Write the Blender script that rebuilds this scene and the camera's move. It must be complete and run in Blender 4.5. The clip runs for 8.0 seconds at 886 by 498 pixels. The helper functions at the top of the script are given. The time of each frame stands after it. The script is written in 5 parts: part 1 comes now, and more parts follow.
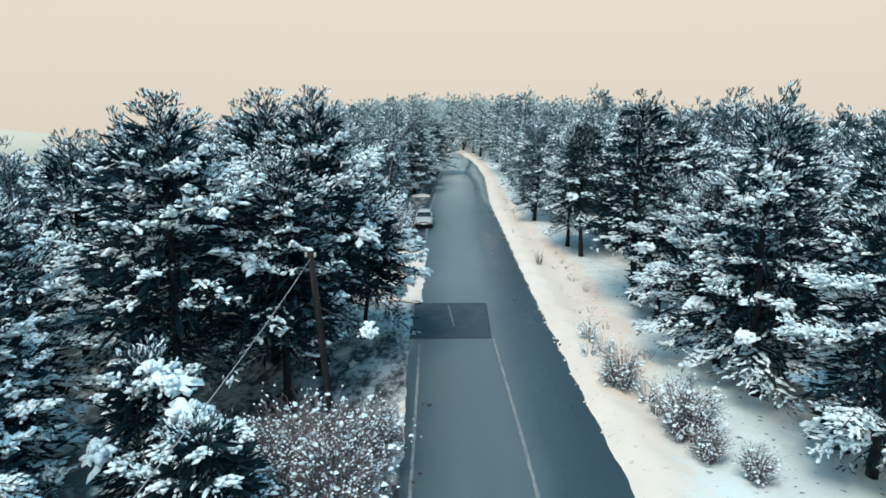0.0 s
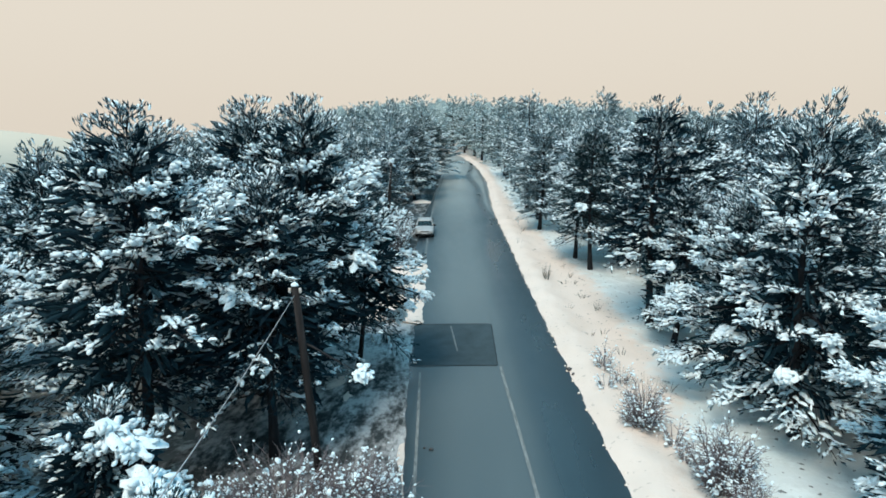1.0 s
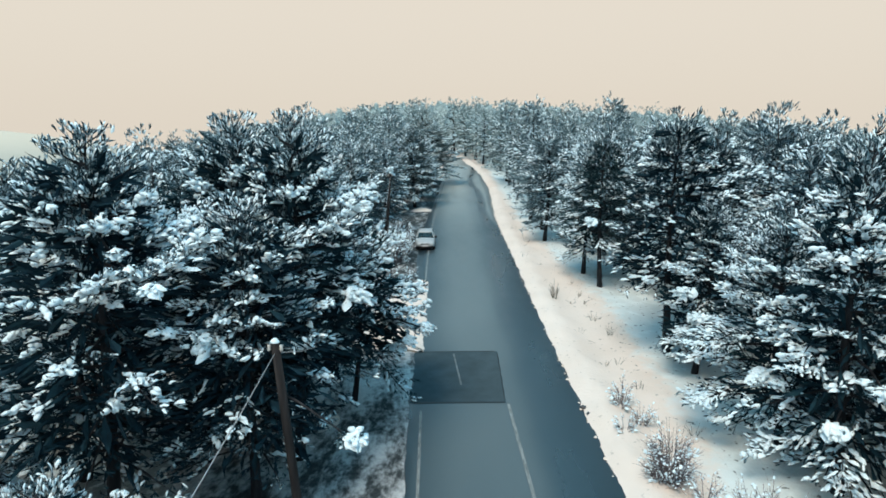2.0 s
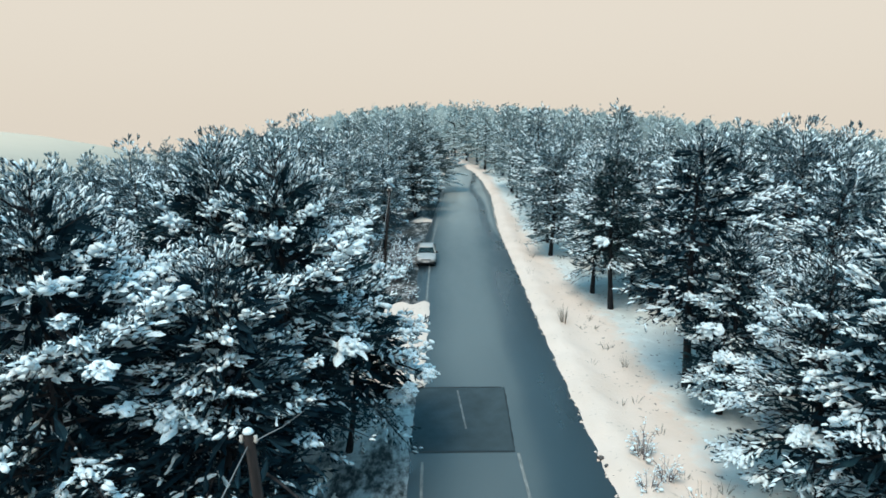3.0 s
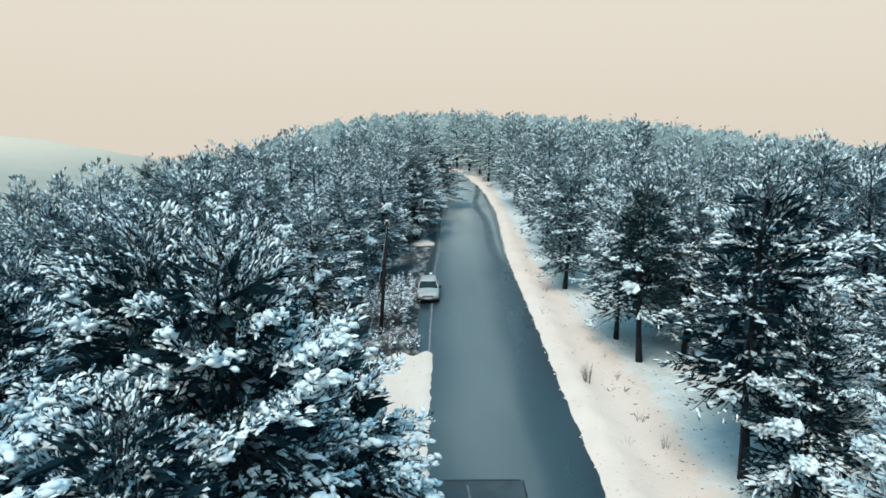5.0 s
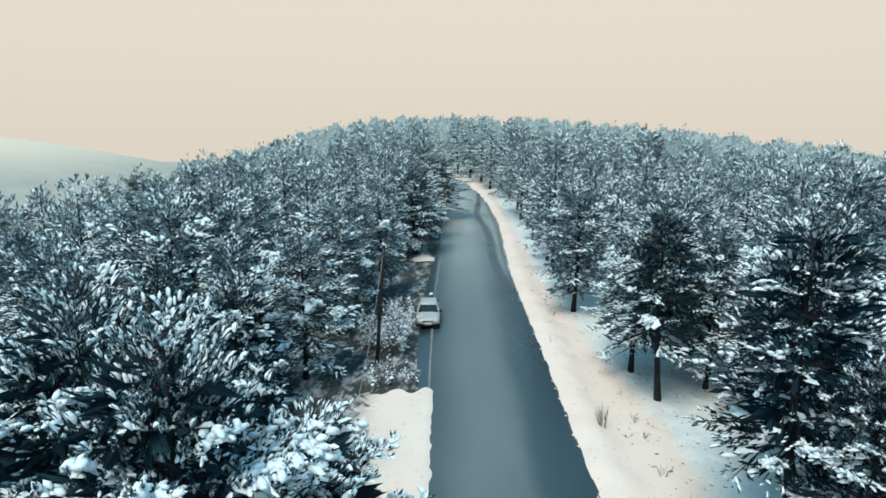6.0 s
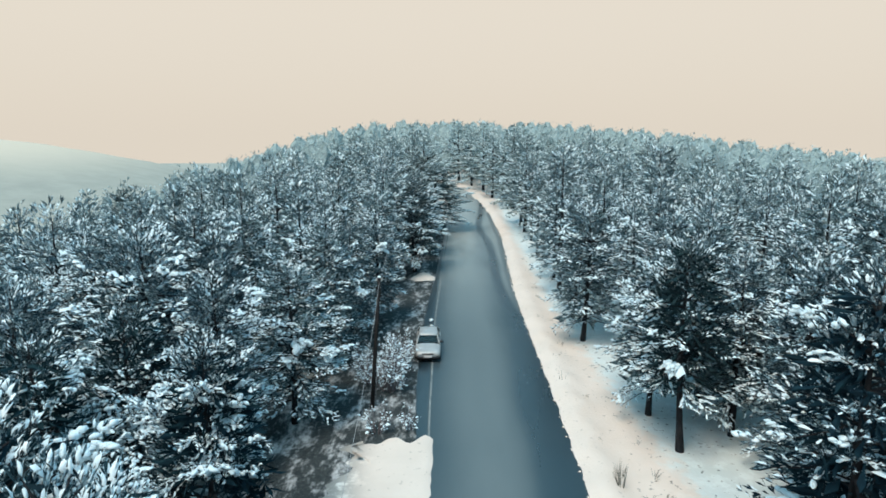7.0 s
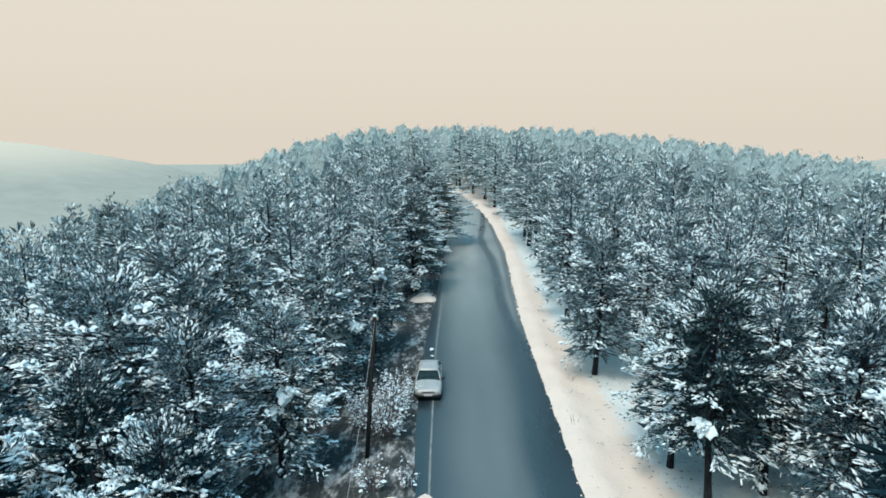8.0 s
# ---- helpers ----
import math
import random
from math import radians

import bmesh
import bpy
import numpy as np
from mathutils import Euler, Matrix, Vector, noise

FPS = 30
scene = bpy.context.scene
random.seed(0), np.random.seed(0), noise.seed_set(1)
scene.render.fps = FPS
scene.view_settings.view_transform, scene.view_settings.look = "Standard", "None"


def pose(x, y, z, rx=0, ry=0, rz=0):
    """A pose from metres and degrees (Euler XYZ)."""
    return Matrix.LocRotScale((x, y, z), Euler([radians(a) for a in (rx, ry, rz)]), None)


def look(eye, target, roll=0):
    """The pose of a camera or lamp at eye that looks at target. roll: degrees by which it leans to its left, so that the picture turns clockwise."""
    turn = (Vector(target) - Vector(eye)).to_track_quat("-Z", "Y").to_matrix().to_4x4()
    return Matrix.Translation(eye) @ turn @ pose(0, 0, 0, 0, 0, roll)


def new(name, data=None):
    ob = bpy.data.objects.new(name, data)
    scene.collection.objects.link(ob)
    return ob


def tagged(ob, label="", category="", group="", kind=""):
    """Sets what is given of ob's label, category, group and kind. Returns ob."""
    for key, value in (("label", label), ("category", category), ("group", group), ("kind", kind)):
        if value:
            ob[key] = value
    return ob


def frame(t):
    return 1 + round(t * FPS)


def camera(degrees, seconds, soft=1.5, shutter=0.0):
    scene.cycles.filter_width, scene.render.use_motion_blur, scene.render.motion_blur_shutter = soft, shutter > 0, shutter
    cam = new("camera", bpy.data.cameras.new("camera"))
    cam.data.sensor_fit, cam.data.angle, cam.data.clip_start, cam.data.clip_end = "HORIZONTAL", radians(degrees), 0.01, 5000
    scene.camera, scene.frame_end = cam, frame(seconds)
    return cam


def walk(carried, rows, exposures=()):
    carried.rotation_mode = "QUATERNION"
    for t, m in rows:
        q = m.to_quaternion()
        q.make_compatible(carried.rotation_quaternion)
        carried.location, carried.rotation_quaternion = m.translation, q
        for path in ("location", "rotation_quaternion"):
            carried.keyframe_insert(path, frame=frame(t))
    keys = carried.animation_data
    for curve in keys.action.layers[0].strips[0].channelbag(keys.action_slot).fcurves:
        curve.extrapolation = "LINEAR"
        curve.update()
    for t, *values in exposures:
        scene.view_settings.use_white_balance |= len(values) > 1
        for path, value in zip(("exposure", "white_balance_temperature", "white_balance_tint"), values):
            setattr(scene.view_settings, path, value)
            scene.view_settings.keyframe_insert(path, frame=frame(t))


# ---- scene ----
cam = camera(70.0, 8.0, soft=1.65)
METRES, EYE, TILT, LEAN, TURN = 27.0, 10.57, -10.3, 0.0, 0.0
ROWS = [
    (0.0, 0.0, 0.0, 0.0, -0.0, 0.0, -0.0),
    (0.5, -0.0022, 0.0493, 0.0152, 0.0, 0.0328, -0.0),
    (1.0, -0.0043, 0.0964, 0.0344, 0.0219, 0.0657, 0.0),
    (1.5, -0.0066, 0.1426, 0.0548, 0.0219, 0.0766, -0.02),
    (3.0, -0.0136, 0.2796, 0.1292, 0.0438, 0.0876, 0.02),
    (3.5, -0.0166, 0.3256, 0.1533, 0.0438, 0.1423, 0.03),
    (4.0, -0.0188, 0.3739, 0.1746, 0.0657, 0.219, 0.03),
    (4.5, -0.021, 0.4251, 0.1984, 0.0985, 0.2737, 0.05),
    (6.0, -0.0256, 0.5935, 0.2806, 0.1095, 0.427, 0.03),
    (6.5, -0.0252, 0.6515, 0.3144, 0.1314, 0.4708, 0.03),
    (7.0, -0.0258, 0.7094, 0.3481, 0.1861, 0.5255, 0.07),
    (7.5, -0.0277, 0.7686, 0.3831, 0.1861, 0.5584, 0.06),
    (8.0, -0.0285, 0.8283, 0.4163, 0.2299, 0.6022, 0.06),
]
walk(cam, [(t, pose(0, 0, EYE, TILT, LEAN, TURN) @ pose(METRES * x, METRES * y, METRES * z, 90 + pitch, roll, yaw)) for t, x, y, z, yaw, pitch, roll in ROWS])

# ---------------------------------------------------------------- world, sun
world = bpy.data.worlds.new("winter_sky")
scene.world = world
world.use_nodes = True
wn, wl = world.node_tree.nodes, world.node_tree.links
for n in list(wn):
    wn.remove(n)
w_out = wn.new("ShaderNodeOutputWorld")
w_bg = wn.new("ShaderNodeBackground")
w_mix = wn.new("ShaderNodeMixRGB")
w_sky = wn.new("ShaderNodeTexSky")
w_gain = wn.new("ShaderNodeMixRGB")
w_co = wn.new("ShaderNodeTexCoord")
w_sep = wn.new("ShaderNodeSeparateXYZ")
w_ramp = wn.new("ShaderNodeValToRGB")
SUN_UP, SUN_ROT = 58.0, 210.0
w_sky.sky_type = 'NISHITA'
w_sky.sun_disc = False
w_sky.sun_elevation = radians(SUN_UP)
w_sky.sun_rotation = radians(SUN_ROT)
w_sky.dust_density = 4.0
w_gain.blend_type = 'MULTIPLY'
w_gain.inputs[0].default_value = 1.0
w_gain.inputs[2].default_value = (0.10, 0.10, 0.10, 1)
w_ramp.color_ramp.interpolation = 'EASE'
e = w_ramp.color_ramp.elements
e[0].position, e[0].color = 0.0, (0.80, 0.72, 0.61, 1)
e[1].position, e[1].color = 0.95, (0.25, 0.78, 1.12, 1)
m1 = e.new(0.22)
m1.color = (0.84, 0.76, 0.64, 1)
m2 = e.new(0.42)
m2.color = (0.38, 0.82, 1.08, 1)
w_mix.inputs[0].default_value = 0.92          # thin, even cloud over the clear sky
wl.new(w_co.outputs["Generated"], w_sep.inputs[0])
wl.new(w_sep.outputs["Z"], w_ramp.inputs[0])
wl.new(w_sky.outputs[0], w_gain.inputs[1])
wl.new(w_gain.outputs[0], w_mix.inputs[1])
wl.new(w_ramp.outputs[0], w_mix.inputs[2])
wl.new(w_mix.outputs[0], w_bg.inputs[0])
w_bg.inputs[1].default_value = 1.0
wl.new(w_bg.outputs[0], w_out.inputs[0])

sun = new("sun", bpy.data.lights.new("sun", 'SUN'))
sun.data.energy = 3.2
sun.data.angle = radians(26)
sun.data.color = (1.0, 0.85, 0.70)
sun.matrix_world = look((0, 0, 60), (-math.sin(radians(SUN_ROT)) * 60 / math.tan(radians(SUN_UP)),
                                     -math.cos(radians(SUN_ROT)) * 60 / math.tan(radians(SUN_UP)), 0))


# ---------------------------------------------------------------- materials
def material(name, build, rough=0.8, metal=0.0, spec=0.5):
    m = bpy.data.materials.new(name)
    m.use_nodes = True
    nt = m.node_tree
    b = nt.nodes["Principled BSDF"]
    b.inputs["Roughness"].default_value = rough
    b.inputs["Metallic"].default_value = metal
    b.inputs["Specular IOR Level"].default_value = spec
    build(nt, b)
    return m


def noise_node(nt, scale, detail=4.0, rough=0.55, coord="Object", stretch=None):
    if coord == "World":
        src = nt.nodes.new("ShaderNodeNewGeometry").outputs["Position"]
    else:
        src = nt.nodes.new("ShaderNodeTexCoord").outputs[coord]
    if stretch:
        mp = nt.nodes.new("ShaderNodeMapping")
        mp.inputs["Scale"].default_value = stretch
        nt.links.new(src, mp.inputs[0])
        src = mp.outputs[0]
    n = nt.nodes.new("ShaderNodeTexNoise")
    n.inputs["Scale"].default_value = scale
    n.inputs["Detail"].default_value = detail
    n.inputs["Roughness"].default_value = rough
    nt.links.new(src, n.inputs["Vector"])
    return n.outputs["Fac"]


def ramp(nt, fac, stops, ease='LINEAR'):
    r = nt.nodes.new("ShaderNodeValToRGB")
    r.color_ramp.interpolation = ease
    el = r.color_ramp.elements
    while len(el) < len(stops):
        el.new(0.5)
    for q, (p, c) in zip(el, stops):
        q.position = p
        q.color = (*c, 1) if len(c) == 3 else c
    nt.links.new(fac, r.inputs[0])
    return r.outputs[0]


def mix(nt, fac, a, b, kind='MIX'):
    m = nt.nodes.new("ShaderNodeMixRGB")
    m.blend_type = kind
    for i, v in enumerate((fac, a, b)):
        if isinstance(v, (int, float)):
            m.inputs[i].default_value = v
        elif isinstance(v, tuple):
            m.inputs[i].default_value = (*v, 1)
        else:
            nt.links.new(v, m.inputs[i])
    return m.outputs[0]


def maths(nt, op, a, b=0.0, clamp=False):
    m = nt.nodes.new("ShaderNodeMath")
    m.operation = op
    m.use_clamp = clamp
    for i, v in enumerate((a, b)):
        if isinstance(v, (int, float)):
            m.inputs[i].default_value = v
        else:
            nt.links.new(v, m.inputs[i])
    return m.outputs[0]


def remap(nt, v, a, b, c=0.0, d=1.0):
    m = nt.nodes.new("ShaderNodeMapRange")
    m.interpolation_type = 'SMOOTHSTEP'
    for k, x in (("From Min", a), ("From Max", b), ("To Min", c), ("To Max", d)):
        m.inputs[k].default_value = x
    nt.links.new(v, m.inputs["Value"])
    return m.outputs[0]


def bump(nt, b, height, strength=0.4, distance=0.02):
    n = nt.nodes.new("ShaderNodeBump")
    n.inputs["Strength"].default_value = strength
    n.inputs["Distance"].default_value = distance
    nt.links.new(height, n.inputs["Height"])
    nt.links.new(n.outputs[0], b.inputs["Normal"])


def world_xyz(nt):
    g = nt.nodes.new("ShaderNodeNewGeometry")
    s = nt.nodes.new("ShaderNodeSeparateXYZ")
    nt.links.new(g.outputs["Position"], s.inputs[0])
    return s.outputs


def along(nt, y, stops):
    """A value that changes with the distance along the road."""
    lo, hi = stops[0][0], stops[-1][0]
    m = nt.nodes.new("ShaderNodeMapRange")
    m.inputs["From Min"].default_value, m.inputs["From Max"].default_value = lo, hi
    nt.links.new(y, m.inputs["Value"])
    top, low = max(v for _, v in stops) + 1e-6, min(v for _, v in stops)
    grey = ramp(nt, m.outputs[0], [((p - lo) / (hi - lo), ((v - low) / (top - low),) * 3) for p, v in stops])
    return maths(nt, 'ADD', maths(nt, 'MULTIPLY', grey, top - low), low)


def distance_haze(nt):
    """Distance haze painted into colour: it thickens up the hill and to the sides."""
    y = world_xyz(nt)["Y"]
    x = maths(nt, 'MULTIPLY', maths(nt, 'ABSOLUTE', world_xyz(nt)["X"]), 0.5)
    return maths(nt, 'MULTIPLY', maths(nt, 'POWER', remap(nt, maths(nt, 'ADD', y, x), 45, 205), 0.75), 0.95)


def needle_colour(nt):
    fine = noise_node(nt, 3.0, 3, coord="World")
    col = ramp(nt, fine, [(0.3, (0.004, 0.017, 0.026)), (0.55, (0.008, 0.034, 0.047)), (0.75, (0.018, 0.058, 0.070))])
    oi = nt.nodes.new("ShaderNodeObjectInfo")
    tint = ramp(nt, oi.outputs["Random"], [(0.0, (0.75, 0.85, 0.95)), (0.6, (1.0, 1.0, 1.0)), (1.0, (1.15, 1.1, 1.0))])
    return mix(nt, 1.0, col, tint, 'MULTIPLY')


def haze_over(nt, col):
    # far needles fade to a pale haze tone, mottled by noise
    haze = maths(nt, 'MULTIPLY', distance_haze(nt), remap(nt, noise_node(nt, 2.2, 4, 0.65, coord="World"), 0.36, 0.62, 0.5, 1.0))
    return mix(nt, haze, col, (0.35, 0.455, 0.46))


def build_needles(nt, b):
    # dry snow caught between the needles
    dust = remap(nt, noise_node(nt, 10.0, 3, 0.65, coord="World", stretch=(1, 1, 1.6)), 0.49, 0.57, 0.0, 0.48)
    nt.links.new(haze_over(nt, mix(nt, dust, needle_colour(nt), (0.43, 0.62, 0.70))), b.inputs["Base Color"])


def build_shaded_needles(nt, b):
    # no caught snow here, and the colour is darkened for shade inside the crown
    nt.links.new(haze_over(nt, mix(nt, 0.25, needle_colour(nt), (0.006, 0.010, 0.013))), b.inputs["Base Color"])


def build_snow_load(nt, b):
    g = noise_node(nt, 2.2, 4, coord="World")
    col = ramp(nt, g, [(0.3, (0.61, 0.78, 0.86)), (0.55, (0.73, 0.87, 0.93)), (0.8, (0.83, 0.92, 0.95))])
    # needle tips that stick out of the snow
    tips = remap(nt, noise_node(nt, 9.0, 3, 0.65, coord="World", stretch=(1, 1, 1.5)), 0.64, 0.70, 0.0, 0.7)
    fine = remap(nt, noise_node(nt, 24.0, 2, 0.6, coord="World", stretch=(1, 1, 1.4)), 0.62, 0.70, 0.0, 0.6)
    tips = maths(nt, 'MAXIMUM', tips, fine)
    col = mix(nt, tips, col, (0.030, 0.058, 0.064))
    # snow far off fades to the painted haze tone as well
    col = mix(nt, distance_haze(nt), col, (0.46, 0.55, 0.555))
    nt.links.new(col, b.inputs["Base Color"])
    bump(nt, b, noise_node(nt, 14, 3, coord="World"), 0.35, 0.03)


def build_bark(nt, b):
    g = noise_node(nt, 7.0, 5, coord="World", stretch=(1, 1, 0.25))
    nt.links.new(ramp(nt, g, [(0.3, (0.009, 0.011, 0.014)), (0.55, (0.021, 0.023, 0.027)), (0.8, (0.05, 0.051, 0.054))]), b.inputs["Base Color"])
    bump(nt, b, g, 0.7, 0.03)


def build_ground_snow(nt, b):
    big = noise_node(nt, 0.35, 4, coord="World")
    fine = noise_node(nt, 5.0, 5, coord="World")
    xyz = world_xyz(nt)
    # sunlit cream by the road, cool tree shade beyond: both put into the colour
    col = ramp(nt, big, [(0.3, (0.67, 0.59, 0.525)), (0.65, (0.73, 0.645, 0.58))])
    edge = along(nt, xyz["Y"], ((0, 7.2), (16, 7.7), (23, 8.6), (29, 10.0), (36, 10.6), (52, 10.3), (60, 9.5), (75, 8.7), (110, 8.4)))
    torn = maths(nt, 'ADD', maths(nt, 'MULTIPLY', maths(nt, 'SUBTRACT', big, 0.5), 2.0), maths(nt, 'MULTIPLY', maths(nt, 'SUBTRACT', noise_node(nt, 1.6, 4, 0.6, coord="World"), 0.5), 2.2))
    cool = maths(nt, 'MAXIMUM', remap(nt, maths(nt, 'ADD', maths(nt, 'SUBTRACT', xyz["X"], edge), torn), -0.8, 0.9), remap(nt, maths(nt, 'MULTIPLY', xyz["X"], -1.0), 4.5, 6.5))
    col = mix(nt, cool, col, ramp(nt, big, [(0.3, (0.58, 0.68, 0.69)), (0.65, (0.67, 0.75, 0.76))]))
    # twigs, grass and soil come through the thin snow beneath the trees; on the left, tree shade is painted in with
    # them
    wood_r = remap(nt, xyz["X"], 8.2, 12.5)
    wood_l = remap(nt, maths(nt, 'MULTIPLY', xyz["X"], -1.0), 3.8, 6.5)
    wood = maths(nt, 'MAXIMUM', maths(nt, 'MULTIPLY', wood_r, 0.14), maths(nt, 'MULTIPLY', wood_l, 0.76))
    thin = maths(nt, 'MULTIPLY', remap(nt, noise_node(nt, 1.1, 6, 0.65, coord="World"), 0.36, 0.52), wood)
    soil = ramp(nt, fine, [(0.3, (0.020, 0.026, 0.027)), (0.6, (0.060, 0.066, 0.064)), (0.85, (0.14, 0.14, 0.13))])
    col = mix(nt, thin, col, soil)
    # dark specks of litter
    speck = maths(nt, 'MULTIPLY', remap(nt, noise_node(nt, 3.4, 2, coord="World"), 0.66, 0.70), remap(nt, xyz["X"], 7.6, 9.6, 0.3, 1.0))
    col = mix(nt, maths(nt, 'MULTIPLY', speck, 0.8), col, (0.05, 0.06, 0.06))
    # beyond the ridge the wooded valley floor is greyed by painted haze
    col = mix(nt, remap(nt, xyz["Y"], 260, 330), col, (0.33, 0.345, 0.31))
    nt.links.new(col, b.inputs["Base Color"])
    bump(nt, b, fine, 0.5, 0.06)


def build_verge(nt, b):
    fine = noise_node(nt, 6.0, 6, 0.65, coord="World")
    big = noise_node(nt, 0.9, 5, 0.6, coord="World", stretch=(1, 0.45, 1))
    soil = ramp(nt, fine, [(0.3, (0.018, 0.025, 0.029)), (0.55, (0.040, 0.050, 0.052)), (0.85, (0.085, 0.092, 0.092))])
    snow = ramp(nt, fine, [(0.3, (0.62, 0.66, 0.68)), (0.7, (0.84, 0.85, 0.85))])
    cover = along(nt, world_xyz(nt)["Y"], ((0, 0.06), (30, 0.07), (34, 0.18), (38, 0.14), (46, 0.0), (62, -0.03), (118, 0.02)))
    big = maths(nt, 'ADD', big, cover)
    col = mix(nt, remap(nt, maths(nt, 'ADD', maths(nt, 'MULTIPLY', big, 0.6), maths(nt, 'MULTIPLY', noise_node(nt, 4.0, 5, 0.6, coord="World", stretch=(1, 0.5, 1)), 0.4)), 0.46, 0.66, 0.0, 0.62), soil, snow)
    nt.links.new(col, b.inputs["Base Color"])
    bump(nt, b, fine, 0.8, 0.08)


def build_asphalt(nt, b):
    xyz = world_xyz(nt)
    grain = noise_node(nt, 60.0, 4, 0.7, coord="World")
    blot = noise_node(nt, 0.6, 5, 0.6, coord="World", stretch=(1, 0.25, 1))
    col = ramp(nt, grain, [(0.25, (0.020, 0.036, 0.046)), (0.55, (0.035, 0.060, 0.073)), (0.85, (0.066, 0.096, 0.112))])
    # the right lane is damp; further up the melt water runs down in one winding streak
    yy = xyz["Y"]
    wob = maths(nt, 'MULTIPLY', maths(nt, 'SUBTRACT', noise_node(nt, 0.11, 3, coord="World", stretch=(0.2, 1, 1)), 0.5), 1.2)
    xw = maths(nt, 'ADD', xyz["X"], wob)
    rim = along(nt, yy, ((0, 3.5), (30, 3.45), (46, 3.4), (56, 3.6), (63, 3.95), (68, 4.25), (72, 5.2), (76, 7.0), (90, 8.0)))
    damp = remap(nt, maths(nt, 'SUBTRACT', xw, rim), -0.5, 0.55)
    mid = along(nt, yy, ((64, 6.4), (69, 5.7), (73, 4.9), (78, 4.55), (84, 4.5), (91, 4.8), (97, 4.95), (102, 4.8), (107, 4.3), (113, 4.2), (122, 5.0), (130, 5.6)))
    off = maths(nt, 'ABSOLUTE', maths(nt, 'SUBTRACT', maths(nt, 'ADD', xyz["X"], maths(nt, 'MULTIPLY', wob, 0.25)), mid))
    streak = maths(nt, 'MULTIPLY', remap(nt, off, 0.62, 0.22), remap(nt, yy, 66, 70))
    pool = maths(nt, 'MULTIPLY', remap(nt, maths(nt, 'ABSOLUTE', maths(nt, 'SUBTRACT', yy, 113.0)), 3.2, 1.0), remap(nt, maths(nt, 'ABSOLUTE', maths(nt, 'SUBTRACT', xw, 1.0)), 1.7, 0.6))
    wet = maths(nt, 'MAXIMUM', maths(nt, 'MAXIMUM', damp, streak), maths(nt, 'MULTIPLY', pool, 0.8))
    brink = remap(nt, maths(nt, 'SUBTRACT', xyz["X"], along(nt, yy, ((0, 5.9), (54, 5.85), (75, 5.65), (90, 6.0), (104, 6.45), (128, 6.2)))), -0.5, -0.1, 0.0, 0.6)
    verge_side = maths(nt, 'SUBTRACT', xyz["X"], along(nt, yy, ((0, -1.1), (30, -1.28), (52, -1.7), (70, -1.65), (89, -1.05), (101, -0.6), (122, 0.25), (140, -0.3))))
    shoulder = remap(nt, verge_side, 0.05, -0.3, 0.0, 0.9)
    wet = maths(nt, 'MAXIMUM', maths(nt, 'MAXIMUM', wet, shoulder), brink)
    # the dry middle of the road; its paling with distance also paints in sky sheen
    dry = maths(nt, 'MULTIPLY', remap(nt, maths(nt, 'ABSOLUTE', maths(nt, 'SUBTRACT', xw, 1.5)), 3.4, 0.6), along(nt, yy, ((0, 0.26), (34, 0.36), (44, 0.6), (65, 0.55), (90, 0.95), (118, 1.35))))
    dry = maths(nt, 'MAXIMUM', dry, maths(nt, 'MULTIPLY', remap(nt, maths(nt, 'SUBTRACT', xyz["X"], mid), 0.4, 0.9, 0.0, 0.75), remap(nt, yy, 70, 78)))
    col = mix(nt, maths(nt, 'MULTIPLY', dry, 0.6), col, (0.255, 0.295, 0.29))
    # sky sheen at a low angle, painted as paler asphalt towards the bend
    sheen = maths(nt, 'MULTIPLY', along(nt, yy, ((70, 0.0), (92, 0.25), (125, 0.6))), remap(nt, blot, 0.25, 0.6, 0.7, 1.0))
    col = mix(nt, sheen, col, (0.40, 0.44, 0.43))
    col = mix(nt, maths(nt, 'MULTIPLY', wet, 0.68), col, (0.012, 0.024, 0.034))
    col = mix(nt, 0.35, col, ramp(nt, blot, [(0.3, (0.55, 0.55, 0.55)), (0.7, (1.25, 1.25, 1.25))]), 'MULTIPLY')
    nt.links.new(col, b.inputs["Base Color"])
    nt.links.new(maths(nt, 'ADD', maths(nt, 'MULTIPLY', wet, -0.18), remap(nt, blot, 0.3, 0.7, 0.42, 0.54)), b.inputs["Roughness"])
    bump(nt, b, grain, 0.25, 0.006)


def build_patch(nt, b):
    grain = noise_node(nt, 70.0, 4, 0.7, coord="World")
    blot = noise_node(nt, 1.2, 4, coord="World")
    col = mix(nt, 0.5, ramp(nt, grain, [(0.3, (0.038, 0.060, 0.072)), (0.8, (0.070, 0.100, 0.112))]),
              ramp(nt, blot, [(0.3, (0.6, 0.6, 0.6)), (0.7, (1.3, 1.3, 1.3))]), 'MULTIPLY')
    nt.links.new(col, b.inputs["Base Color"])
    bump(nt, b, grain, 0.3, 0.006)


def build_line(nt, b):
    wear = noise_node(nt, 5.0, 6, 0.7, coord="World", stretch=(2, 0.35, 1))
    nt.links.new(ramp(nt, wear, [(0.33, (0.10, 0.12, 0.125)), (0.58, (0.22, 0.245, 0.245)), (0.8, (0.36, 0.38, 0.38))]), b.inputs["Base Color"])


def build_pole(nt, b):
    g = noise_node(nt, 9.0, 5, coord="World", stretch=(1, 1, 0.12))
    nt.links.new(ramp(nt, g, [(0.3, (0.010, 0.010, 0.011)), (0.6, (0.022, 0.021, 0.022)), (0.85, (0.05, 0.047, 0.047))]), b.inputs["Base Color"])
    bump(nt, b, g, 0.5, 0.02)


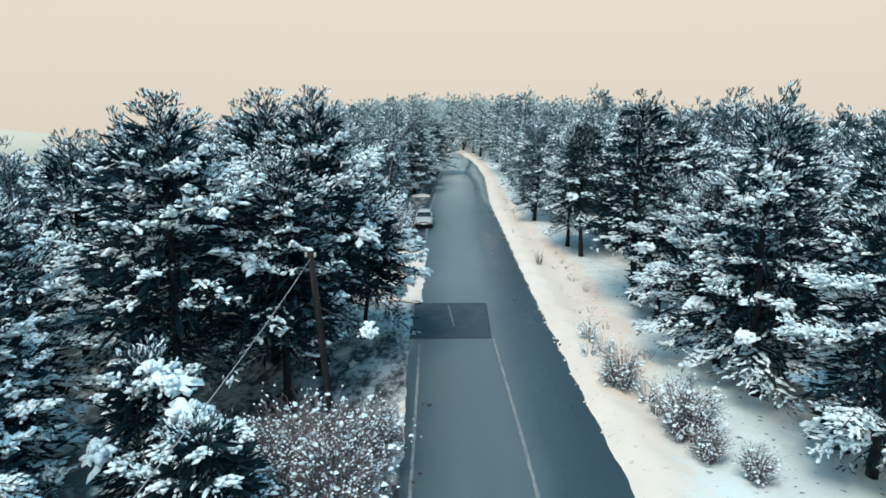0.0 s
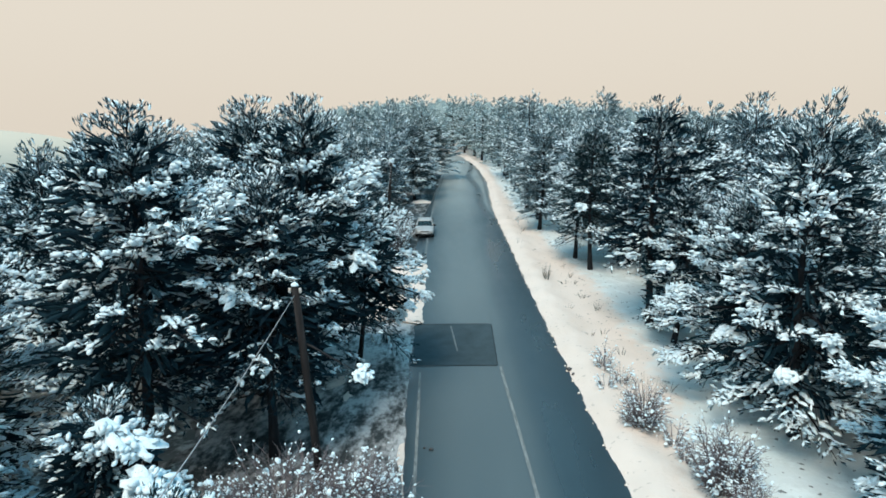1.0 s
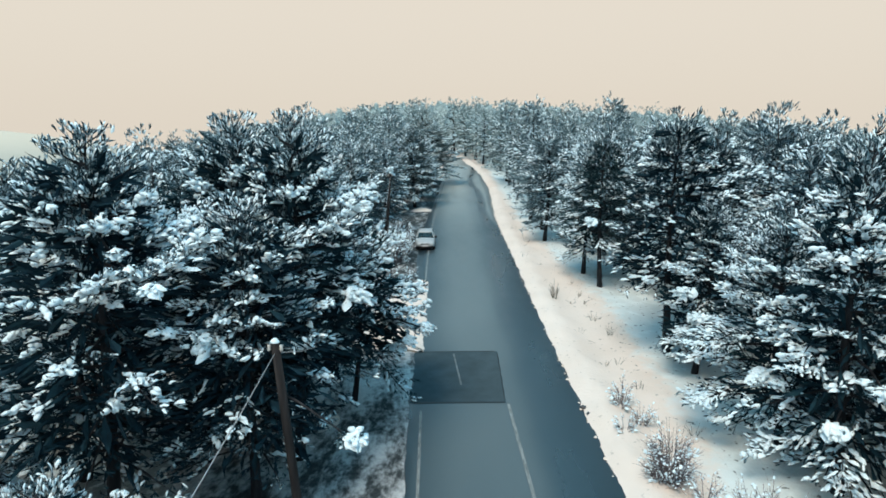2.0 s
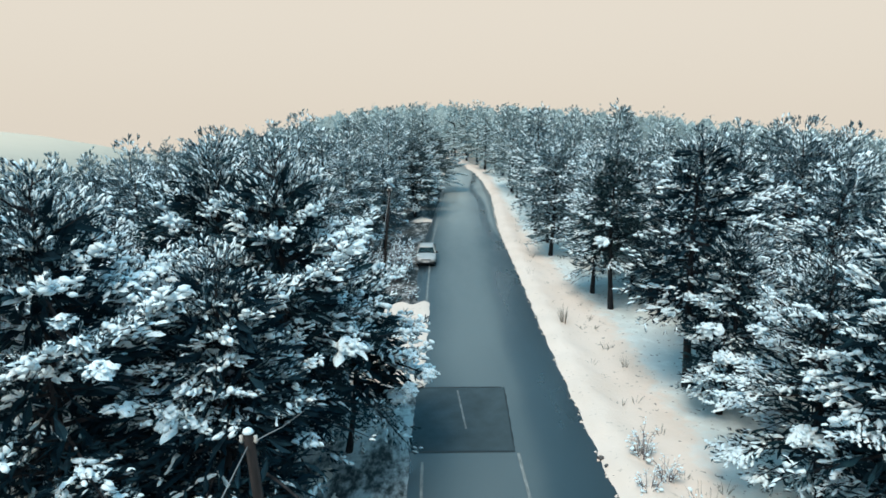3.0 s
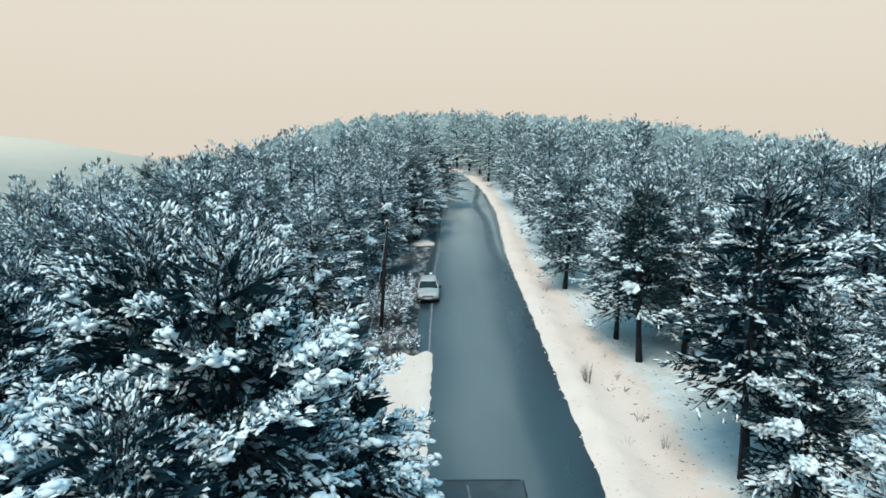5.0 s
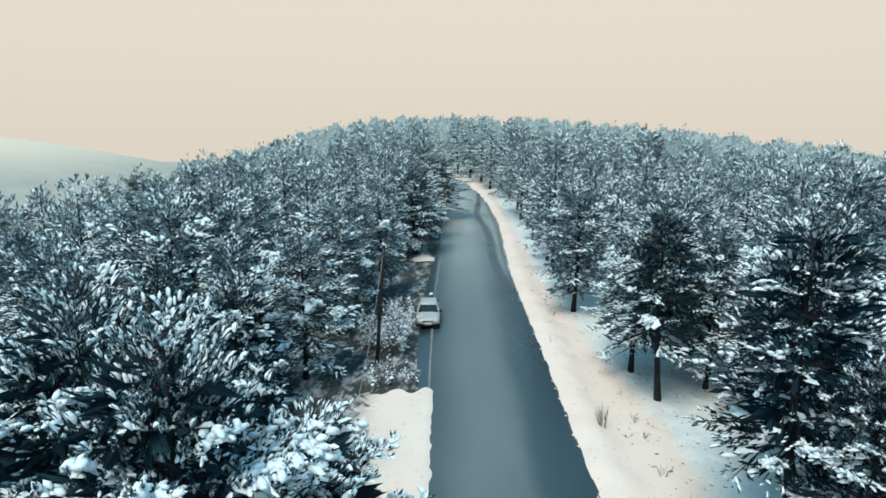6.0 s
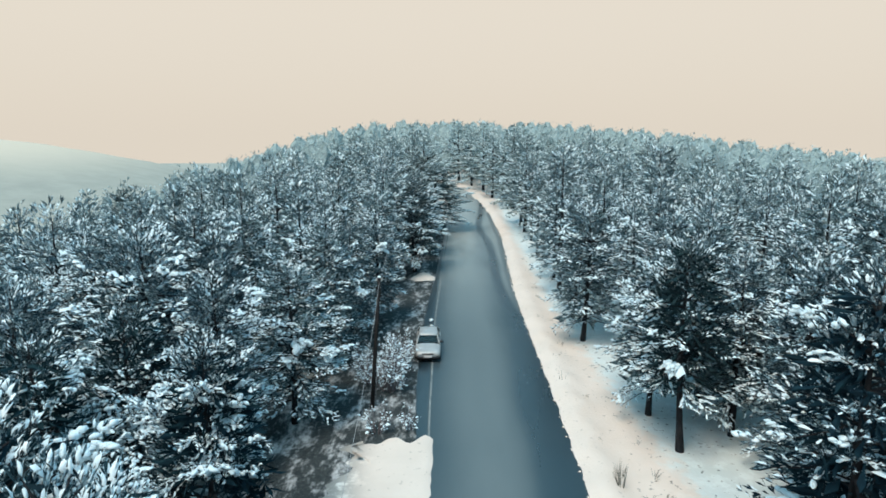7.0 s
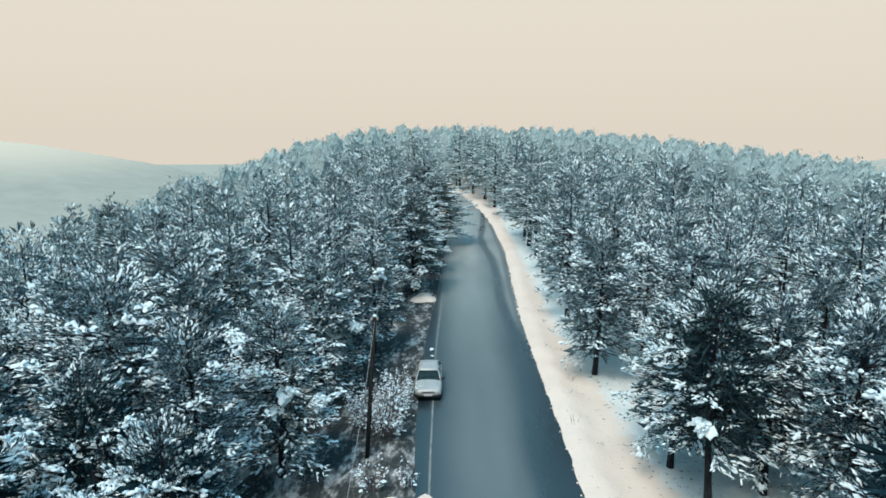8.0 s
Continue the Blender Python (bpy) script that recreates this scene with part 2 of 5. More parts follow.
def plain(col, vary=0.25, scale=8.0):
    def build(nt, b):
        g = noise_node(nt, scale, 4)
        lo, hi = tuple(c * (1 - vary) for c in col), tuple(min(1, c * (1 + vary)) for c in col)
        nt.links.new(ramp(nt, g, [(0.3, lo), (0.7, hi)]), b.inputs["Base Color"])
    return build


NEEDLES = material("pine_needles", build_needles, 0.75, spec=0.2)
SHADED_NEEDLES = material("shaded_pine_needles", build_shaded_needles, 0.8, spec=0.1)
SNOW_LOAD = material("branch_snow", build_snow_load, 0.75, spec=0.2)
BARK = material("pine_bark", build_bark, 0.9, spec=0.2)
GROUND_SNOW = material("ground_snow", build_ground_snow, 0.8, spec=0.2)
VERGE = material("verge_soil", build_verge, 0.9, spec=0.2)
ASPHALT = material("asphalt", build_asphalt, 0.5, spec=0.7)
PATCH = material("patch_asphalt", build_patch, 0.85, spec=0.08)
LINE = material("worn_road_paint", build_line, 0.7, spec=0.3)
POLE_WOOD = material("tarred_pole_wood", build_pole, 0.85, spec=0.2)
CABLE = material("cable", plain((0.30, 0.31, 0.32)), 0.5)
CERAMIC = material("insulator_ceramic", plain((0.5, 0.5, 0.48), 0.1), 0.3)
TWIG = material("bare_twig", plain((0.15, 0.135, 0.145), 0.4), 0.9, spec=0.2)


# ---------------------------------------------------------------- mesh helpers
def mesh_data(name, verts, faces, mats, index=None, smooth=False):
    me = bpy.data.meshes.new(name)
    V = np.ascontiguousarray(verts, dtype=np.float32).reshape(-1, 3)
    if isinstance(faces, np.ndarray):
        sizes, loops = np.full(len(faces), faces.shape[1], np.int32), faces.astype(np.int32).ravel()
    else:
        sizes, loops = np.array([len(f) for f in faces], np.int32), np.array([i for f in faces for i in f], np.int32)
    me.vertices.add(len(V))
    me.vertices.foreach_set("co", V.ravel())
    me.loops.add(len(loops))
    me.loops.foreach_set("vertex_index", loops)
    me.polygons.add(len(sizes))
    me.polygons.foreach_set("loop_start", np.concatenate([[0], np.cumsum(sizes)[:-1]]).astype(np.int32))
    for m in mats:
        me.materials.append(m)
    if index is not None:
        me.polygons.foreach_set("material_index", np.asarray(index, dtype=np.int32))
    me.polygons.foreach_set("use_smooth", np.full(len(sizes), smooth, dtype=bool))
    me.update(calc_edges=True)
    me.validate()
    return me


def part(name, me, parent=None, label=""):
    ob = new(name, me)
    if parent is not None:
        ob.parent = parent
    if label:
        ob["label"] = label
    return ob


def unit(v):
    return v / np.maximum(np.linalg.norm(v, axis=-1, keepdims=True), 1e-9)


def tube(points, radii, sides=6):
    """A tapered tube through points, closed at both ends."""
    pts = np.asarray(points, float)
    tang = unit(np.gradient(pts, axis=0))
    ref = np.array([0.0, 0, 1]) if abs(tang[0][2]) < 0.8 else np.array([1.0, 0, 0])
    u = unit(np.cross(tang, ref))
    v = np.cross(u, tang)
    a = np.arange(sides) * 2 * math.pi / sides
    ring = pts[:, None] + np.asarray(radii, float)[:, None, None] * (np.cos(a)[None, :, None] * u[:, None] + np.sin(a)[None, :, None] * v[:, None])
    verts = [*ring.reshape(-1, 3)]
    faces = []
    for i in range(len(pts) - 1):
        for j in range(sides):
            k = (j + 1) % sides
            faces.append((i * sides + j, i * sides + k, (i + 1) * sides + k, (i + 1) * sides + j))
    faces.append(tuple(range(sides))[::-1])
    faces.append(tuple((len(pts) - 1) * sides + j for j in range(sides)))
    return verts, faces


def join(pieces):
    verts, faces = [], []
    for v, f in pieces:
        o = len(verts)
        verts.extend(v)
        faces.extend(tuple(i + o for i in q) for q in f)
    return verts, faces


def stack(items):
    V, F, o = [], [], 0
    for v, f in items:
        if len(v):
            V.append(v)
            F.append(np.asarray(f) + o)
            o += len(v)
    return np.concatenate(V), np.concatenate(F)


# ---------------------------------------------------------------- lie of the land
ROAD_Y = (-400, -60, 0, 20, 32, 45, 62, 75, 90, 111, 140, 180, 232, 262, 330, 600, 2600)
ROAD_Z = (-16, -2.5, -0.7, -0.3, 0.0, 0.5, 1.4, 2.05, 2.75, 3.9, 5.7, 8.0, 10.4, 10.9, 6.0, -30, -60)
EDGE_Y = (-60, 18, 26, 32, 38, 46, 54, 61, 75, 84, 104, 118, 128, 140, 155, 175, 200)
EDGE_L = (-1.2, -1.3, -1.6, -1.75, -1.75, -1.9, -2.4, -2.6, -2.3, -1.7, -0.9, -0.2, 0.1, -0.6, -4.0, -13, -28)
EDGE_R = (5.9, 5.9, 5.85, 5.85, 5.85, 5.75, 5.85, 5.85, 5.75, 6.0, 6.85, 6.65, 6.1, 5.0, 2.6, -5, -19)


def smooth_interp(x, xs, ys):
    x = np.asarray(x, float)
    return (np.interp(x - 3, xs, ys) + np.interp(x, xs, ys) + np.interp(x + 3, xs, ys)) / 3


def road_left(y):
    return smooth_interp(y, EDGE_Y, EDGE_L)


def road_right(y):
    return smooth_interp(y, EDGE_Y, EDGE_R)


def road_z(y):
    y = np.asarray(y, float)
    return sum(np.interp(y + d, ROAD_Y, ROAD_Z) for d in (-8, -4, 0, 4, 8)) / 5


def lumps(x, y):
    return 0.5 * np.sin(x * 0.31 + 1.3) * np.sin(y * 0.23 + 0.4) + 0.3 * np.sin(x * 0.73 + y * 0.41) + 0.2 * np.sin(x * 1.7 - y * 1.1)


def ground_z(x, y):
    x, y = np.asarray(x, float), np.asarray(y, float)
    left = np.maximum(0, -3.2 - x)
    right = np.maximum(0, x - 7.5)
    z = road_z(y) - 0.07 * left - 0.000045 * np.minimum(left, 100) ** 3 - 0.02 * right - 0.00068 * np.minimum(right, 200) ** 2
    z = z + 8.0 * np.exp(-((x + 73) / 24) ** 2 - ((y - 258) / 30) ** 2) + 2.0 * np.exp(-((x + 24) / 14) ** 2 - ((y - 225) / 30) ** 2)
    z = z + 0.22 * lumps(x, y) * np.clip((left + right) / 4, 0, 1)
    return np.maximum(z, -75.0)


# ---------------------------------------------------------------- ground, road
def axis(stops):
    out = [stops[0][0]]
    for (a, _), (b, step) in zip(stops, stops[1:]):
        k = max(1, round((b - a) / step))
        out += [a + (b - a) * (i + 1) / k for i in range(k)]
    return np.array(out)


GX = axis([(-2600, 0), (-600, 200), (-160, 40), (-40, 6), (-18, 2.0), (-8, 0.8), (-3, 0.5), (5.2, 1.4), (11, 0.4), (20, 1.0), (60, 5), (160, 12), (600, 40), (2600, 200)])
GY = axis([(-600, 0), (-60, 60), (4, 8), (70, 0.7), (110, 1.5), (160, 4), (300, 10), (600, 40), (2600, 200)])


def make_ground():
    X, Y = np.meshgrid(GX, GY)
    Z = ground_z(X, Y)
    on_road = (X > road_left(Y) - 0.1) & (X < road_right(Y) + 0.1) & (Y < 205)
    Z = np.where(on_road, Z - 0.12, Z)
    # the cleared snow lies as a low bank along the right side of the road
    d = X - road_right(Y)
    bank = 0.26 * np.exp(-((d - 1.0) / 0.8) ** 2) * np.clip(d / 0.25, 0, 1) + 0.07 * np.clip(d / 0.2, 0, 1) * np.exp(-np.maximum(d, 0) / 4)
    Z = Z + np.where(Y < 205, bank * (1 + 0.5 * np.sin(Y * 1.9) * np.sin(X * 2.3)), 0)
    nx, ny = len(GX), len(GY)
    verts = np.stack([X, Y, Z], -1).reshape(-1, 3)
    i, j = np.meshgrid(np.arange(nx - 1), np.arange(ny - 1))
    a = (j * nx + i).ravel()
    faces = np.stack([a, a + 1, a + nx + 1, a + nx], -1)
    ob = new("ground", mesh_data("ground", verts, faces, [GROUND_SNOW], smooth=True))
    tagged(ob, "snow-covered forest floor sloping away from a hill road", "ground", kind="structure")
    return ob


ground = make_ground()


def strip(name, ys, left, right, lift, mat, cols=2, thick=0.0):
    """A strip of surface that follows the road, from left(y) to right(y)."""
    ys = np.asarray(ys, float)
    u = np.linspace(0, 1, cols)
    L, R = left(ys), right(ys)
    X = L[:, None] + (R - L)[:, None] * u[None]
    Y = np.repeat(ys[:, None], cols, 1)
    Z = road_z(Y) + lift + 0.05 * (1 - ((X - 2.2) / 4.2) ** 2)
    V = np.stack([X, Y, Z], -1).reshape(-1, 3)
    i, j = np.meshgrid(np.arange(cols - 1), np.arange(len(ys) - 1))
    a = (j * cols + i).ravel()
    F = [tuple(q) for q in np.stack([a, a + 1, a + cols + 1, a + cols], -1)]
    if thick:
        n = len(V)
        rim = [*range(cols), *[(k + 1) * cols - 1 for k in range(1, len(ys))], *[(len(ys) - 1) * cols + k for k in range(cols - 2, -1, -1)], *[k * cols for k in range(len(ys) - 2, 0, -1)]]
        low = {k: n + q for q, k in enumerate(rim)}
        V = np.concatenate([V, V[rim] - (0, 0, thick)])
        F += [(rim[q], low[rim[q]], low[rim[(q + 1) % len(rim)]], rim[(q + 1) % len(rim)]) for q in range(len(rim))]
    return mesh_data(name, V, F, [mat], smooth=not thick)


rag = np.random.default_rng(5)
YS = np.arange(-60, 200.1, 0.5)
jit = {round(float(y), 2): (rag.normal(0, 0.035), rag.normal(0, 0.05)) for y in YS}
road = new("road", strip("road", YS, lambda y: road_left(y) + np.array([jit[round(float(k), 2)][0] for k in y]),
                         lambda y: road_right(y) + 0.06 + np.array([jit[round(float(k), 2)][1] for k in y]), 0.0, ASPHALT, 9, 0.12))
tagged(road, "damp grey two-lane asphalt road with dark wet edges", "road", kind="structure")


def line_left(y):
    return smooth_interp(y, (0, 18, 30, 52, 70, 89, 101, 122, 140), (-1.0, -1.0, -1.18, -1.6, -1.55, -0.95, -0.5, 0.35, -0.2))


def line_mid(y):
    return smooth_interp(y, (0, 18, 25, 32, 38, 60), (2.95, 2.9, 2.8, 2.6, 2.62, 2.6))


for a, b in ((-20, 31.6), (50, 112)):
    ob = new("edge_line", strip("edge_line", np.arange(a, b, 0.6), lambda y: line_left(y) - 0.055, lambda y: line_left(y) + 0.055, 0.006, LINE))
    tagged(ob, "worn white painted line along the road edge", "road marking", kind="structure")
ob = new("centre_line", strip("centre_line", np.arange(-20, 31.9, 0.6), lambda y: line_mid(y) - 0.06, lambda y: line_mid(y) + 0.06, 0.006, LINE))
tagged(ob, "worn white painted centre line on asphalt", "road marking", kind="structure")

PY = np.linspace(31.75, 37.85, 14)
prag = rag.normal(0, 0.06, len(PY))
patch = new("road_patch", strip("road_patch", PY, lambda y: np.full(len(y), -1.72) + prag, lambda y: np.interp(y, (31.7, 37.9), (2.52, 2.66)) + 0.02 * np.sin(y * 3), 0.009, PATCH, 4, 0.01))
tagged(patch, "darker rectangular repair patch in the asphalt", "road patch", kind="structure")
JOINT = material("pale_joint", plain((0.13, 0.15, 0.155), 0.35, 3.0), 0.8)
TAR = material("tar_seam", plain((0.012, 0.018, 0.022), 0.3, 3.0), 0.6)
ob = new("patch_joint", strip("patch_joint", np.arange(33.6, 37.8, 0.3), lambda y: np.interp(y, (33.5, 38), (0.62, 0.28)) - 0.045, lambda y: np.interp(y, (33.5, 38), (0.62, 0.28)) + 0.045, 0.014, JOINT))
tagged(ob, "pale worn joint between two strips of patched asphalt", "road marking", kind="structure")
for a, b in ((31.68, 31.82), (37.78, 37.9)):
    ob = new("tar_seam", strip("tar_seam", (a, b), lambda y: np.full(len(y), -1.6), lambda y: np.full(len(y), 2.5), 0.015, TAR, 8))
    tagged(ob, "dark tar seam at the end of a road patch", "road seam", kind="structure")
ob = new("tar_seam", strip("tar_seam", np.arange(32.0, 37.8, 0.4), lambda y: np.interp(y, (31.7, 37.9), (2.50, 2.64)) - 0.03, lambda y: np.interp(y, (31.7, 37.9), (2.50, 2.64)) + 0.04 + 0.02 * np.sin(y * 5), 0.015, TAR))
tagged(ob, "dark tar seam along the side of a road patch", "road seam", kind="structure")


# left verge: bare soil with torn snow, and one clean sheet of snow beside the road
def verge(name, y0, y1, mat, label, lift, out=4.6):
    ys = np.arange(y0, y1 + 0.01, 0.45)
    cols = 17
    u = np.linspace(0, 1, cols)
    r = np.random.default_rng(int(y0 * 10) + 900)
    inner = road_left(ys) + 0.25 if mat is VERGE else np.full(len(ys), -1.24) + r.normal(0, 0.05, len(ys))
    outer = -(out if mat is not VERGE else np.interp(ys, (31, 36, 45, 57, 63), (10.5, 5.5, 12.0, 12.0, 8.5))) + 0.5 * np.sin(ys * 1.3) + r.normal(0, 0.15, len(ys))
    if mat is not VERGE:
        k = np.clip(np.minimum(ys - y0, (y1 - ys) * 2) / 1.2, 0, 1) ** 0.5
        outer = inner - 0.3 + (outer - inner + 0.3) * k * (1 - 0.12 * np.abs(np.sin(ys * 2.1)))
    X = inner[:, None] + (outer - inner)[:, None] * u[None]
    Y = np.repeat(ys[:, None], cols, 1) + (r.normal(0, 0.1, (len(ys), cols)) + (0.3 * np.sin(X * 3.1) + r.normal(0, 0.1, (1, cols))) * (ys > y1 - 2)[:, None] if mat is not VERGE else 0)
    rim = np.minimum(u, 1 - u)[None] * np.ones((len(ys), 1))
    Z = ground_z(X, Y) + lift + 0.05 * np.clip(rim / 0.15, 0, 1) * (mat is not VERGE) + 0.04 * lumps(X * 2, Y * 2)
    Z = np.where(rim < 0.01, Z - 0.12, Z) if mat is not VERGE else np.where(u[None] < 0.01, road_z(Y) - 0.06, np.where(u[None] > 0.99, Z - 0.12, Z))
    V = np.stack([X, Y, Z], -1).reshape(-1, 3)
    i, j = np.meshgrid(np.arange(cols - 1), np.arange(len(ys) - 1))
    a = (j * cols + i).ravel()
    ob = new(name, mesh_data(name, V, np.stack([a, a + cols, a + cols + 1, a + 1], -1), [mat], smooth=True))
    return tagged(ob, label, "verge", kind="structure")


verge("verge", -20, 118, VERGE, "dark soil verge with torn patches of snow", 0.03)
verge("snow_sheet", 37.9, 51.8, GROUND_SNOW, "clean sheet of white snow on the road's shoulder", 0.08, 6.3)


# ---------------------------------------------------------------- pines
def crown_radius(u, R, blunt):
    return R * np.where(u < 0.25, 0.72 + 1.12 * u, np.maximum(0.0, 1 - (np.maximum(u - 0.25, 0) / 0.78) ** blunt))


def sprigs(P, D, L, W, rng, lift=0.0):
    """Folded needle sprigs: four points each, roots P, directions D, lengths L, half-widths W."""
    n = len(P)
    D = unit(D)
    roll = rng.uniform(0, 3.14, n)
    ref = np.where(np.abs(D[:, 2:3]) < 0.9, np.array([[0.0, 0, 1]]), np.array([[1.0, 0, 0]]))
    s = unit(np.cross(D, ref))
    u = np.cross(s, D)
    c, q = np.cos(roll)[:, None], np.sin(roll)[:, None]
    a, b = s * c + u * q, u * c - s * q
    mid = P + D * (L * rng.uniform(0.45, 0.75, n))[:, None]
    V = np.stack([P, P + D * L[:, None], mid + a * W[:, None] - b * (W * 0.5)[:, None], mid - a * W[:, None] - b * (W * 0.5)[:, None]], 1)
    F = np.array([(0, 2, 1), (0, 1, 3)])[None] + (np.arange(n) * 4)[:, None, None]
    return V.reshape(-1, 3), F.reshape(-1, 3)


# a cap of snow: six points round the rim, three on top, open below
DOME_V = np.array([(0.5 * math.cos(a), 0.5 * math.sin(a), -0.15) for a in np.arange(6) * 1.0472] + [(0.27 * math.cos(a), 0.27 * math.sin(a), 0.5) for a in np.arange(3) * 2.0944])
DOME_F = np.array([f for j in range(3) for f in ((2 * j, 2 * j + 1, 6 + j), (2 * j + 1, 6 + (j + 1) % 3, 6 + j), (2 * j + 1, (2 * j + 2) % 6, 6 + (j + 1) % 3))] + [(6, 7, 8)])
G = (1 + 5 ** 0.5) / 2
ICO_V = unit(np.array([(-1, G, 0), (1, G, 0), (-1, -G, 0), (1, -G, 0), (0, -1, G), (0, 1, G), (0, -1, -G), (0, 1, -G), (G, 0, -1), (G, 0, 1), (-G, 0, -1), (-G, 0, 1)])) * 0.5
ICO_F = np.array([(0, 11, 5), (0, 5, 1), (0, 1, 7), (0, 7, 10), (0, 10, 11), (1, 5, 9), (5, 11, 4), (11, 10, 2), (10, 7, 6), (7, 1, 8),
                  (3, 9, 4), (3, 4, 2), (3, 2, 6), (3, 6, 8), (3, 8, 9), (4, 9, 5), (2, 4, 11), (6, 2, 10), (8, 6, 7), (9, 8, 1)])


CAP_V = np.array([(0.5 * math.cos(a), 0.5 * math.sin(a), -0.12) for a in np.arange(5) * 1.2566] + [(0.03, 0.02, 0.48)])
CAP_F = np.array([(j, (j + 1) % 5, 5) for j in range(5)])


def blobs(P, D, L, W, T, rng, fine=False, small=False):
    """Rounded lumps of snow: centres P, long axis D, length, width and thickness, each a little uneven."""
    n = len(P)
    D = unit(D)
    s = unit(np.cross(D, np.array([[0.0, 0, 1]])) + 1e-6)
    u = np.cross(s, D)
    base_v, base_f = (ICO_V, ICO_F) if fine else (CAP_V, CAP_F) if small else (DOME_V, DOME_F)
    k = base_v[None] * rng.uniform(0.8, 1.2, (n, len(base_v), 1))
    V = P[:, None] + k[..., :1] * (D * L[:, None])[:, None] + k[..., 1:2] * (s * W[:, None])[:, None] + k[..., 2:] * (u * T[:, None])[:, None]
    F = base_f[None] + (np.arange(n) * len(base_v))[:, None, None]
    return V.reshape(-1, 3), F.reshape(-1, 3)


def fingers(P, D, L, W, T, rng, seg=4):
    """Snow lying along sprays: ridged strips from P along D that droop and end ragged; open below."""
    n = len(P)
    D = unit(D)
    s = unit(np.cross(D, np.array([[0.0, 0, 1]])) + 1e-6)
    z = np.array([[0.0, 0, 1.0]])
    V = np.zeros((n, seg + 1, 3, 3))
    sway = np.zeros(n)
    for i in range(seg + 1):
        f = i / seg
        sway = sway + rng.normal(0, 0.35, n) * W
        mid = P + D * (L * f)[:, None] + s * sway[:, None] - z * (0.16 * L * f * f)[:, None]
        full = np.sqrt(max(0.0, 1 - (2 * f - 1.05) ** 2)) if 0 < i < seg else 0.12
        wl, wr = W * full * rng.uniform(0.45, 1.35, n), W * full * rng.uniform(0.45, 1.35, n)
        V[:, i, 0] = mid + s * wl[:, None] - z * (T * 0.35)[:, None]
        V[:, i, 1] = mid + s * (W * rng.normal(0, 0.2, n))[:, None] + z * (T * full * rng.uniform(0.5, 1.2, n))[:, None]
        V[:, i, 2] = mid - s * wr[:, None] - z * (T * 0.35)[:, None]
    F = []
    for i in range(seg):
        a, b = i * 3, i * 3 + 3
        F += [(a, b, b + 1), (a, b + 1, a + 1), (a + 1, b + 1, b + 2), (a + 1, b + 2, a + 2)]
    F = np.array(F)[None] + (np.arange(n) * (seg + 1) * 3)[:, None, None]
    return V.reshape(-1, 3), F.reshape(-1, 3)


#        whorl rise, limbs a whorl, gap, sprig length, sprigs a shoot
LEVELS = {3: (0.36, 3, 0.18, 0.27, 3), 2: (0.42, 3, 0.21, 0.33, 2), 1: (0.52, 4, 0.30, 0.33, 2), 0.5: (0.68, 4, 0.48, 0.46, 2), 0: (0.95, 4, 0.8, 0.66, 2), -1: (1.4, 4, 1.0, 0.8, 1)}


